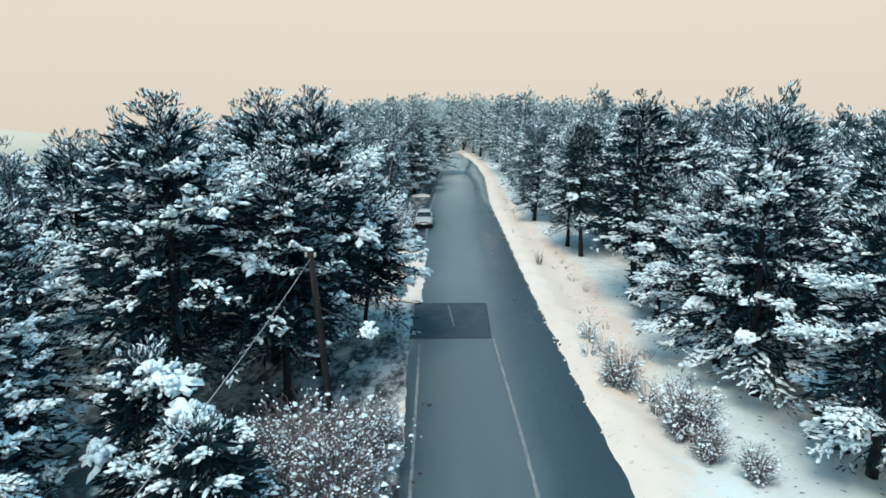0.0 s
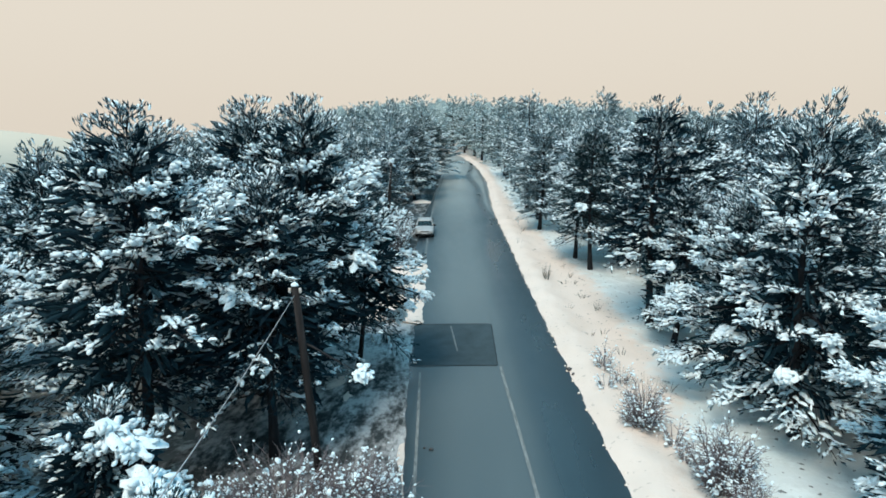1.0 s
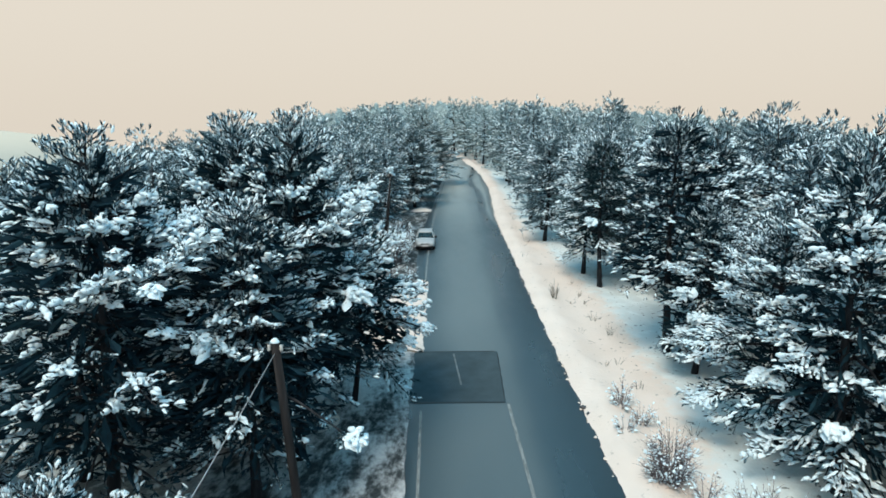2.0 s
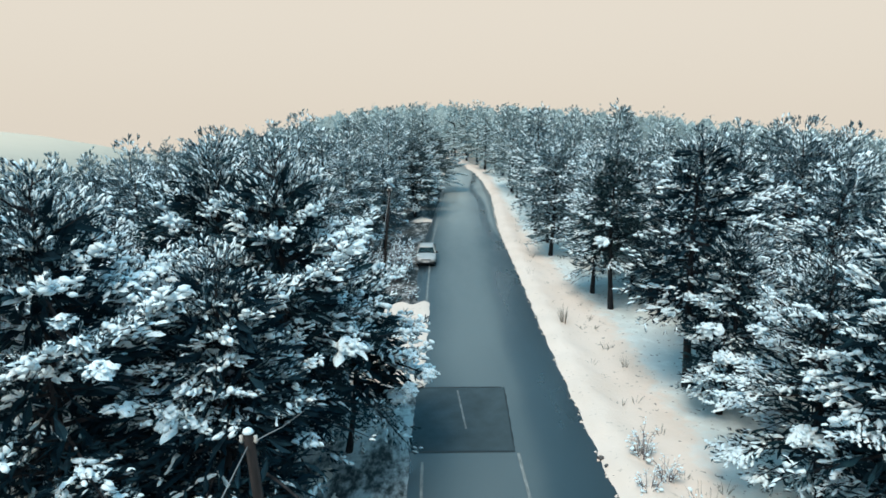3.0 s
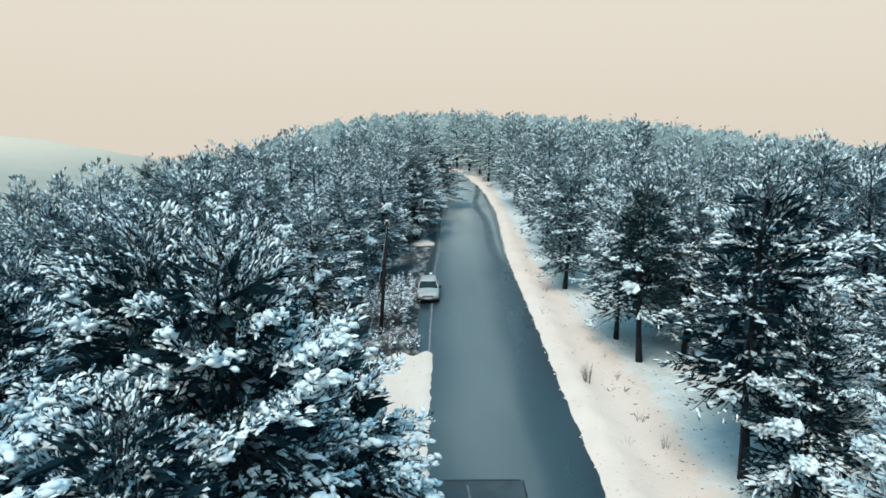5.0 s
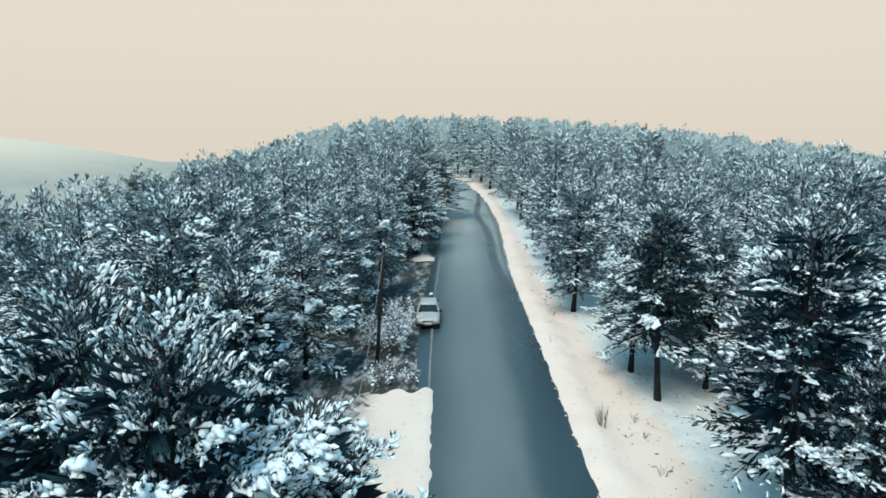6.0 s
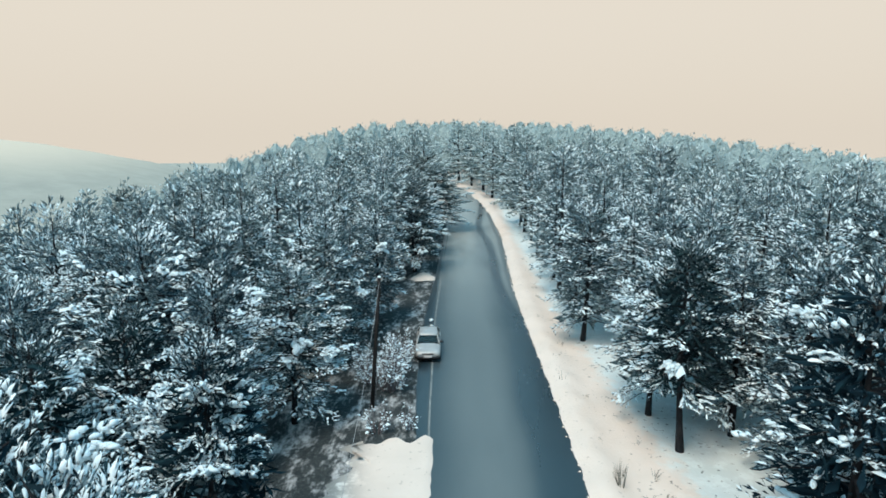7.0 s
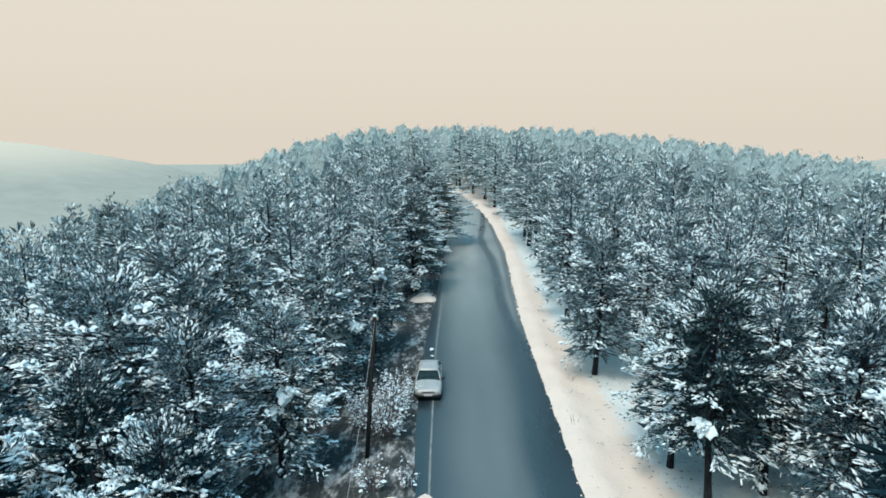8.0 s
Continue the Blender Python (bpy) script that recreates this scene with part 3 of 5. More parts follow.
def pine(seed, H, R, base, snow=0.8, lump=0.3, blunt=1.7, detail=2, bare=0.0):
    """One pine as meshes: trunk, limbs, needles and the snow that lies on them."""
    rng = np.random.default_rng(seed)
    rise, whorl, gap, size, tufts = LEVELS[detail]
    blunt = blunt * (0.78 if detail > 0 else 0.95)
    bend = rng.normal(0, 0.25, 2)
    zs = np.linspace(-0.4, H - 0.5, 7 if detail > 0 else 3)
    t = zs / H
    trunk_pts = np.stack([bend[0] * np.sin(t * 3), bend[1] * np.sin(t * 2.4), zs], -1)
    trunk_r = np.maximum(0.0165 * H * np.maximum(1 - t, 0) ** 0.8, 0.025)
    trunk_r[0] *= 1.25
    trunk = tube(trunk_pts, trunk_r, 7 if detail > 0 else 4)
    limbs, P, D, S, Cn = [], [], [], [], []
    RP, RD, RL, RS = [], [], [], []
    tall = H - base
    h = base
    az = rng.uniform(0, 6.28)
    lean = rng.uniform(0, 6.28)
    while h < H - 0.25:
        u = (h - base) / tall
        for k in range(whorl):
            az += 6.283 / whorl + 0.35 + rng.normal(0, 0.3)
            L = float(crown_radius(u, R, blunt)) * rng.uniform(0.62, 1.18) * (1 + 0.12 * math.cos(az - lean))
            if detail <= 0:
                L *= 0.74
            if L < 0.25:
                continue
            el = radians(-6 + 34 * u ** 1.2 + rng.normal(0, 12 * (1 - 0.5 * u)))
            hh = max(base, h + rng.uniform(-0.9, 0.9) * rise)
            root = np.array([np.interp(hh, zs, trunk_pts[:, 0]), np.interp(hh, zs, trunk_pts[:, 1]), hh])
            d = np.array([math.cos(az) * math.cos(el), math.sin(az) * math.cos(el), math.sin(el)])
            s = np.linspace(0, 1, 5)
            sag = (-0.26 * (1 - u) * L) * s ** 2 + (0.16 + 0.5 * u) * L * 0.4 * s ** 3
            pts = root + d * (L * s)[:, None]
            pts[:, 2] += sag
            if detail > 1 or (detail > 0 and L > (1.6 if detail == 1 else 2.4)):
                pick = [0, 2, 4] if detail > 1 else [0, 4]
                limbs.append(tube(pts[pick], (0.012 + (0.012 + 0.014 * L) * (1 - s))[pick], 3))
            side = np.array([-math.sin(az), math.cos(az), 0])
            q = max(0.25, 0.42 - 0.3 * u) * L
            sgn = 1
            while q < L:
                f = q / L
                p = root + d * q
                p[2] += np.interp(f, s, sag)
                l2 = (0.28 + 0.5 * (L - q)) * rng.uniform(0.7, 1.15) * (1.0 if detail > 0 else 0.6)
                sgn = -sgn
                dd = unit(d * 0.8 + side * sgn * rng.uniform(0.4, 1.0) + np.array([0, 0, rng.normal(0.0, 0.12) - 0.1 * (1 - u)]))
                RP.append(p)
                RD.append(dd)
                RL.append(l2 + 0.2)
                RS.append(u)
                for w in np.arange(gap * 0.5, l2 + gap * 0.4, gap):
                    lift = -0.12 + 1.9 * u ** 1.4 + rng.normal(0, 0.34)
                    v = unit(dd + side * rng.normal(0, 0.45) + np.array([0, 0, lift]))
                    P.append(p + dd * w + rng.normal(0, 0.05, 3))
                    D.append(v)
                    S.append(u)
                    Cn.append(f)
                q += gap * rng.uniform(0.6, 1.0) * 1.25
            tip = root + d * L
            tip[2] += sag[-1]
            for _ in range(2):
                P.append(tip + rng.normal(0, 0.05, 3))
                D.append(unit(d + np.array([0, 0, 0.1 + 1.6 * u]) + rng.normal(0, 0.3, 3)))
                S.append(u)
                Cn.append(1.0)
        h += rise * rng.uniform(0.75, 1.2) * (1 - 0.3 * u)
    # leader and the candles about it
    for _ in range({3: 90, 2: 70, 1: 50, 0.5: 24, 0: 8, -1: 3}[detail]):
        r0 = rng.normal(0, 0.5 if detail > 0 else 0.3, 2)
        P.append(np.array([trunk_pts[-1, 0] + r0[0], trunk_pts[-1, 1] + r0[1], H - (0.5 if detail > 0 else 1.0) - 1.5 * np.hypot(*r0) + rng.uniform(-0.4, 0.15)]))
        D.append(unit(np.array([r0[0] * 0.6, r0[1] * 0.6, 1.0])))
        S.append(1.0)
        Cn.append(1.0)
    P, D, S, Cn = np.array(P), np.array(D), np.array(S), np.array(Cn)
    RP, RD, RL, RS = np.array(RP), np.array(RD), np.array(RL), np.array(RS)
    n = len(P)
    L = size * rng.uniform(0.7, 1.25, n) * (1 + (0.15 if detail > 0 else -0.4) * S)
    items = []
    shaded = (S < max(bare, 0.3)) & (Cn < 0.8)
    for in_shade in (False, True):
        g = shaded == in_shade
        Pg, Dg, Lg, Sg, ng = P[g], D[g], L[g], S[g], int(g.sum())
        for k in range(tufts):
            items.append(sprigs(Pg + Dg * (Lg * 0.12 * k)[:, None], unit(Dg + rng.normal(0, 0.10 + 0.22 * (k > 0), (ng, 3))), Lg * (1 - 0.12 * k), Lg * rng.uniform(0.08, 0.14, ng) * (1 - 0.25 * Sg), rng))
    unshaded = 2 * tufts * int((~shaded).sum())
    # needles close to the stem, bare of snow; their colour holds the crown's shade
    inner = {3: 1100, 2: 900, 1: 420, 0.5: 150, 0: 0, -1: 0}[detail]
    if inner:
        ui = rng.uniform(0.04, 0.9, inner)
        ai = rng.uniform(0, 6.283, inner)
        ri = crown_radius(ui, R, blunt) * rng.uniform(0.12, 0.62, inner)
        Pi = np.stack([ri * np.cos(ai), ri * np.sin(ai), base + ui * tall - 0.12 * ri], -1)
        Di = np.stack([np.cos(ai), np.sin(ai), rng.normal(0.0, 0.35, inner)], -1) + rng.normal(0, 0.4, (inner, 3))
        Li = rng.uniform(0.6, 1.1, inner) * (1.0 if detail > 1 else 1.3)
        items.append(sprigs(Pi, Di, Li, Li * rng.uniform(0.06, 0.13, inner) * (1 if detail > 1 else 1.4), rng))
    # the close-grown heart of the crown
    if detail <= 0:
        rows, cols = 6, 7
        heart = 0.55 if detail == 0 else 0.78
        hv = []
        for r_i, u in enumerate(np.linspace(0.08, 0.94, rows)):
            rr = float(crown_radius(u, R, blunt)) * heart
            for c_i in range(cols):
                a = 6.2832 * (c_i + 0.5 * (r_i % 2)) / cols
                k = rr * rng.uniform(0.6, 1.25)
                hv.append((k * math.cos(a), k * math.sin(a), base + u * tall + rng.normal(0, 0.25)))
        hv += [(0, 0, base + 0.3), (0, 0, H - 0.4)]
        hf = []
        for r_i in range(rows - 1):
            for c_i in range(cols):
                a, b = r_i * cols + c_i, r_i * cols + (c_i + 1) % cols
                hf += [(a, b, b + cols), (a, b + cols, a + cols)]
        for c_i in range(cols):
            d = (c_i + 1) % cols
            hf += [(rows * cols, d, c_i), (rows * cols + 1, (rows - 1) * cols + c_i, (rows - 1) * cols + d)]
        items.append((np.array(hv), np.array(hf)))
    needles = stack(items)
    # snow lies on the shoots, thickest on the lower and outer ones, and in ridges along the sprays
    steep = np.clip(np.maximum(D[:, 2], 0) / 0.9, 0, 1)
    chance = snow * 1.05 * (1.1 - 0.3 * S ** 1.5) * (1.0 - 0.12 * steep) * (0.8 + 0.3 * Cn) * np.where(S > 0.88, 0.6, 1.0)
    # sheltered hollows of the crown stay dark
    shelter = 0.5 + 0.5 * np.sin(P[:, 0] * 1.25 + seed) * np.sin(P[:, 1] * 1.25 + 2 * seed) * 1.4 + 0.35 * np.sin(P[:, 2] * 1.6 + seed)
    chance = chance * np.clip(1.3 * shelter, 0.08 + 0.8 * np.clip(S * 1.8 - 0.35, 0, 1), 1.4) * np.where(S < 0.4, np.clip(Cn * 1.5 - 0.35, 0.1, 1.1), 1.0)
    chance = np.where(S < bare, chance * np.where(Cn > 0.93, 0.6, 0.15), chance * 1.2)
    has = (rng.uniform(0, 1, n) < chance) & (S < 0.97)
    Ps, Ds, Ls = P[has], D[has].copy(), L[has]
    k = len(Ps)
    st = steep[has]
    Ds[:, 2] *= 0.8
    up = np.array([[0, 0, 1.0]]) * (0.07 * Ls + 0.015)[:, None]
    if detail > 0:
        # a sleeve of snow along each shoot; on steep shoots it sits low, and the dark tip stands free
        slim = rng.uniform(0.16, 0.28, k) * (0.82 if detail == 3 else 1.0) * (1 + (0.7 if detail <= 1 else 0.2) * st)
        pads = [blobs(Ps + up + unit(Ds) * (Ls * (0.55 - 0.15 * st))[:, None], Ds, Ls * rng.uniform(0.75, 1.1, k) * (1 - 0.25 * st), Ls * slim, Ls * rng.uniform(0.2, 0.34, k), rng, small=detail < 3)]
    else:
        Ls = Ls * 0.65
        flat = unit(np.cross(Ds, np.array([[0, 0, 1.0]])) + 1e-6)
        tips = [Ps + up, Ps + up + Ds * (Ls * 0.5)[:, None] + flat * (Ls * 0.3)[:, None], Ps + up + Ds * (Ls * 1.1)[:, None], Ps + up + Ds * (Ls * 0.5)[:, None] - flat * (Ls * 0.3)[:, None]]
        tips.append(Ps + up + Ds * (Ls * 0.55)[:, None] + np.array([[0, 0, 0.3]]) * Ls[:, None])
        Fq = np.array([(0, 1, 4), (1, 2, 4), (2, 3, 4), (3, 0, 4)])[None] + (np.arange(k) * 5)[:, None, None]
        pads = [(np.stack(tips, 1).reshape(-1, 3), Fq.reshape(-1, 3))]
    # snow along the sprays
    if detail > 0:
        lee = 0.5 + 0.5 * np.sin(RP[:, 0] * 1.25 + seed) * np.sin(RP[:, 1] * 1.25 + 2 * seed) * 1.4 + 0.35 * np.sin(RP[:, 2] * 1.6 + seed)
        lay = (rng.uniform(0, 1, len(RP)) < snow * np.where(RS < bare, 0.10, 1.1) * np.clip(0.05 + 1.3 * lee, 0.08, 1.35) * (1.1 - 1.1 * RS)) & (RS < 0.8)
        m = int(lay.sum())
        run = np.minimum(RL[lay], 1.05)
        beads = {3: 4, 2: 3, 1: 2, 0.5: 1}[detail]
        for j in range(beads):
            f = (j + rng.uniform(0.3, 0.9, m)) / beads
            at = RP[lay] + RD[lay] * (run * f)[:, None] + rng.normal(0, 0.03, (m, 3)) + np.array([[0, 0, 0.05]])
            at[:, 2] -= 0.12 * run * f * f
            Lr = run * rng.uniform(0.7, 1.25, m) * {3: 0.38, 2: 0.44, 1: 0.44, 0.5: 0.6}[detail]
            pads.append(blobs(at, RD[lay] * (1, 1, 0.5) + rng.normal(0, 0.16, (m, 3)) * (1, 1, 0.4), Lr, Lr * rng.uniform(0.24, 0.42, m), Lr * rng.uniform(0.25, 0.42, m) * (1 if detail > 1 else 0.6), rng, small=detail < 2))
    # heavy clumps hang over the ends of the lower limbs
    big = has & (Cn > 0.7) & (S < 0.75) & (rng.uniform(0, 1, n) < lump * 0.45)
    m = int(big.sum())
    if m and detail > 0:
        for j in range(4):
            Db = unit(D[big] * (1, 1, 0.3) + rng.normal(0, 0.3, (m, 3)) * (1, 1, 0.5) - np.array([[0, 0, 0.25]]))
            Lb = rng.uniform(0.26, 0.46, m) * (0.8 if detail > 2 else 0.85)
            pads.append(blobs(P[big] + np.array([[0, 0, 0.08]]) + D[big] * (1, 1, 0.2) * (0.2 * (j - 1.5)) + rng.normal(0, 0.06, (m, 3)), Db, Lb, Lb * rng.uniform(0.4, 0.7, m), Lb * rng.uniform(0.35, 0.55, m), rng, detail > 1))
    snow_mesh = stack(pads)
    if detail <= 0:
        tv, tf = trunk
        return {"trunk": (tv, [q for f in tf for q in ((f[0], f[1], f[2]), (f[0], f[2], f[3]))]), "needles": needles, "snow_load": snow_mesh}
    tag = "pine_%d" % seed
    return {"trunk": mesh_data(tag + "_trunk", *trunk, [BARK], smooth=True), "limb_frame": mesh_data(tag + "_limbs", *join(limbs), [BARK]),
            "foliage": mesh_data(tag + "_needles", *needles, [NEEDLES, SHADED_NEEDLES], (np.arange(len(needles[1])) >= unshaded) & (detail > 1)), "snow_cover": mesh_data(tag + "_snow", *snow_mesh, [SNOW_LOAD], smooth=True)}


def plant(meshes, x, y, turn, scale, label, group=""):
    tree = new("pine_tree")
    for name, me in meshes.items():
        ob = part(name, me, tree)
        if name != "trunk":
            ob["kind"] = "stuff"
    z = float(ground_z(x, y))
    tree.matrix_basis = Matrix.LocRotScale((x, y, z), Euler((0, 0, turn)), (scale[0], scale[0], scale[1]))
    return tagged(tree, label, "tree", group)


forest = np.random.default_rng(21)
NEAR = [pine(100 + i, 12.0, r, b, s, l, bl) for i, (r, b, s, l, bl) in enumerate([
    (3.3, 1.3, 1.00, 0.35, 2.3), (2.9, 2.4, 0.88, 0.18, 2.0), (3.6, 1.6, 1.12, 0.60, 2.5),
    (3.2, 3.9, 0.80, 0.15, 2.2), (3.5, 1.2, 1.20, 0.80, 2.2), (3.4, 2.0, 0.60, 0.70, 2.2), (3.1, 3.6, 0.72, 0.3, 2.2)])]
HERO = [pine(150, 12.0, 3.4, 2.9, 1.2, 0.6, 2.3, 3, 0.36), pine(151, 12.0, 3.5, 1.4, 1.0, 0.6, 2.3, 3), pine(152, 6.0, 2.5, 0.9, 1.0, 1.0, 2.2, 3), pine(153, 8.0, 3.4, 2.5, 1.0, 0.7, 1.5, 3, 0.15)]
MID = [pine(200 + i, 12.0, r, b, s, l, bl, 1) for i, (r, b, s, l, bl) in enumerate([
    (3.2, 2.2, 1.4, 0.3, 2.3), (2.8, 2.4, 1.25, 0.2, 1.9), (3.5, 1.8, 1.5, 0.4, 2.4), (2.7, 3.2, 1.15, 0.2, 2.0)])]
LOW = [pine(250 + i, 12.0, r, b, s, l, bl, 0.5) for i, (r, b, s, l, bl) in enumerate([
    (3.2, 2.0, 1.45, 0.2, 2.3), (2.8, 2.4, 1.3, 0.2, 1.9), (3.5, 1.8, 1.5, 0.3, 2.4), (2.8, 2.9, 1.2, 0.2, 2.0)])]
FAR = [pine(300 + i, 12.0, r, b, s, 0.0, bl, detail=0) for i, (r, b, s, bl) in enumerate([
    (3.1, 1.0, 1.00, 2.2), (2.7, 1.2, 0.90, 1.9), (3.4, 0.8, 1.10, 2.3)])]
SPECK = [pine(400 + i, 12.0, r, b, s, 0.0, bl, detail=-1) for i, (r, b, s, bl) in enumerate([
    (3.1, 1.0, 1.0, 2.2), (2.8, 1.2, 0.95, 1.9), (3.4, 0.8, 1.1, 2.3)])]

# x, y, height, kind, width: the trees that stand at the road's side
STANDING = [
    (-10.1, 22.6, 12.7, 5, 1.1), (-8.2, 29.6, 13.2, 3, 1.0), (-5.6, 27.4, 12.9, 5, 0.95), (-6.2, 23.9, 10.6, 5, 1.05),
    # the pine at (-11.4, 12.6), mostly out of view, is added to cast shade
    (-8.7, 17.4, 5.0, 6, 0.85), (-5.9, 14.6, 4.2, 6, 1.0), (-13.2, 17.0, 8.2, 4, 1.0), (-11.4, 12.6, 8.5, 5, 1.0), (-15.5, 20.5, 10.2, 2, 1.05), (-13.5, 27.0, 12.2, 5, 1.0), (-18.6, 31.5, 12.0, 1, 1.0),
    (-8.9, 33.6, 9.9, 5, 1.05), (-4.2, 31.9, 8.3, 7, 1.0), (-8.4, 40.0, 10.6, 3, 0.9), (-9.2, 54.2, 9.8, 2, 1.05), (-8.4, 62.0, 10.5, 2, 1.0),
    (-6.2, 70.0, 9.0, 4, 1.0), (-3.9, 86.5, 10.2, 5, 1.15), (-6.9, 78.5, 10.5, 0, 1.0), (-4.0, 94.5, 10.0, 5, 1.15), (-1.9, 108.5, 9.8, 5, 1.6), (-5.2, 117.0, 11.0, 5, 1.2), (-4.6, 101.5, 9.6, 5, 1.2),
    (13.1, 25.0, 12.6, 0, 1.0), (12.9, 28.4, 9.4, 2, 1.0), (11.9, 38.2, 13.2, 8, 1.1), (12.4, 35.6, 8.8, 2, 0.95), (15.4, 42.6, 12.2, 5, 1.1),
    (11.2, 50.5, 11.4, 3, 1.0), (10.9, 54.6, 9.6, 0, 1.0), (15.6, 54.4, 9.2, 2, 1.1), (9.6, 66.0, 10.8, 2, 1.05), (9.8, 77.4, 14.0, 1, 1.0),
    (17.0, 31.0, 11.5, 2, 1.05), (17.5, 24.5, 11.8, 0, 1.05), (18.5, 37.5, 11.8, 2, 1.0), (19.0, 78.8, 14.6, 1, 1.0), (-21.7, 69.6, 13.4, 1, 0.9), (-36.7, 73.3, 13.6, 1, 1.0), (-35.5, 89.5, 13.2, 5, 1.0), (-25.2, 90.5, 13.2, 1, 0.9), (41.0, 87.4, 13.2, 1, 1.0), (29.4, 47.2, 13.0, 1, 1.0),
    (30.5, 63.2, 12.4, 1, 1.0), (14.0, 19.0, 9.5, 4, 1.0), (16.6, 48.6, 11.2, 2, 1.0), (14.6, 57.0, 11.6, 1, 1.0), (14.6, 52.3, 10.4, 0, 0.9), (14.3, 61.5, 11.2, 4, 1.0), (10.2, 71.5, 10.6, 4, 0.95),
]


def nearest_seen(x, y):
    """About the shortest distance from which a tree is looked at."""
    d = abs(x + 0.5)
    return max(math.hypot(d, max(y - 24, d * 1.25)), 1.3 * d)


NEAR_LABELS = ("tall snow-dusted pine with a dark upright crown", "pine with snow along its branches on a white forest floor")
DARK_LABEL = "dark shaggy pine with only scattered clumps of snow"
HEAVY_LABEL = "broad pine bowed under thick white clumps of snow"
spots, standing = [], {}
for x, y, H, kind, wide in STANDING:
    s = 0.97 * H / 12.0
    if kind in (6, 7):
        s = H / (6.0, 8.0)[kind - 6]
    src = NEAR[6] if kind == 8 else HERO[kind - 4] if kind > 5 else HERO[kind == 4] if -11 < x < -3 and 20 < y < 44 else NEAR[kind] if nearest_seen(x, y) < 29 or kind == 5 else (MID if nearest_seen(x, y) < 48 else LOW)[kind % 4]
    standing[x, y] = plant(src, x, y, forest.uniform(0, 6.28), (wide * (0.35 + 0.65 * s), s), HEAVY_LABEL if kind in (2, 4, 6, 7) else DARK_LABEL if kind in (5, 8) else NEAR_LABELS[kind % 2], "pines along the road")
    spots.append((x, y))


def snow_clump(tree, at, size, seed):
    """A heavy cushion of snow that bends the spray beneath it: lobes that hang over the ends of the shoots."""
    r = np.random.default_rng(seed)
    place = tree.matrix_basis.inverted()
    out = Vector(at) - tree.matrix_basis.translation
    away = math.atan2(out.y, out.x)
    n = 8
    a = away + r.normal(0, 0.8, n)
    d = np.stack([np.cos(a), np.sin(a), r.uniform(-0.45, 0.05, n)], -1)
    q = np.array(at) - d * (0.3 * size) * (1, 1, 0) + r.normal(0, 0.16 * size, (n, 3)) * (1, 1, 0.7)
    L = size * r.uniform(0.45, 0.85, n)
    strips = fingers(q, d, L, L * r.uniform(0.18, 0.3, n), L * r.uniform(0.2, 0.32, n), r)
    n = 60
    a = away + r.normal(0, 1.2, n)
    d = np.stack([np.cos(a), np.sin(a), r.uniform(-0.5, 0.1, n)], -1)
    q = np.array(at) + d * (size * r.uniform(-0.2, 0.45, n))[:, None] + r.normal(0, 0.12 * size, (n, 3)) * (1, 1, 0.8)
    L = size * r.uniform(0.16, 0.4, n)
    v, f = stack([strips, blobs(q, d, L, L * r.uniform(0.45, 0.75, n), L * r.uniform(0.4, 0.65, n), r, True)])
    v = np.array([place @ Vector(p) for p in v])
    ob = part("snow_clump", mesh_data("snow_clump", v, f, [SNOW_LOAD], smooth=True), tree, "thick cushion of white snow")
    k = 70
    a = away + r.normal(0, 1.1, k)
    d = np.stack([np.cos(a), np.sin(a), r.uniform(-0.6, 0.5, k)], -1)
    root = np.array(at) - np.stack([math.cos(away) * np.ones(k), math.sin(away) * np.ones(k), np.full(k, 0.25)], -1) * (size * r.uniform(0.0, 0.9, k))[:, None]
    W = r.uniform(0.3, 0.6, k) * max(size, 0.7)
    v, f = sprigs(root, d, W, W * 0.13, r)
    part("spray", mesh_data("spray", np.array([place @ Vector(p) for p in v]), f, [NEEDLES]), tree)["kind"] = "stuff"
    trunk_at = tree.matrix_basis.translation + Vector((0, 0, at[2] - tree.matrix_basis.translation.z + 0.25))
    limb = [np.array(place @ p) for p in (trunk_at, trunk_at.lerp(Vector(at), 0.5) + Vector((0, 0, 0.1)), Vector(at) - Vector((0, 0, 0.1)))]
    part("limb", mesh_data("limb", *tube(limb, (0.06, 0.045, 0.02), 5), [BARK], smooth=True), tree)
    return ob


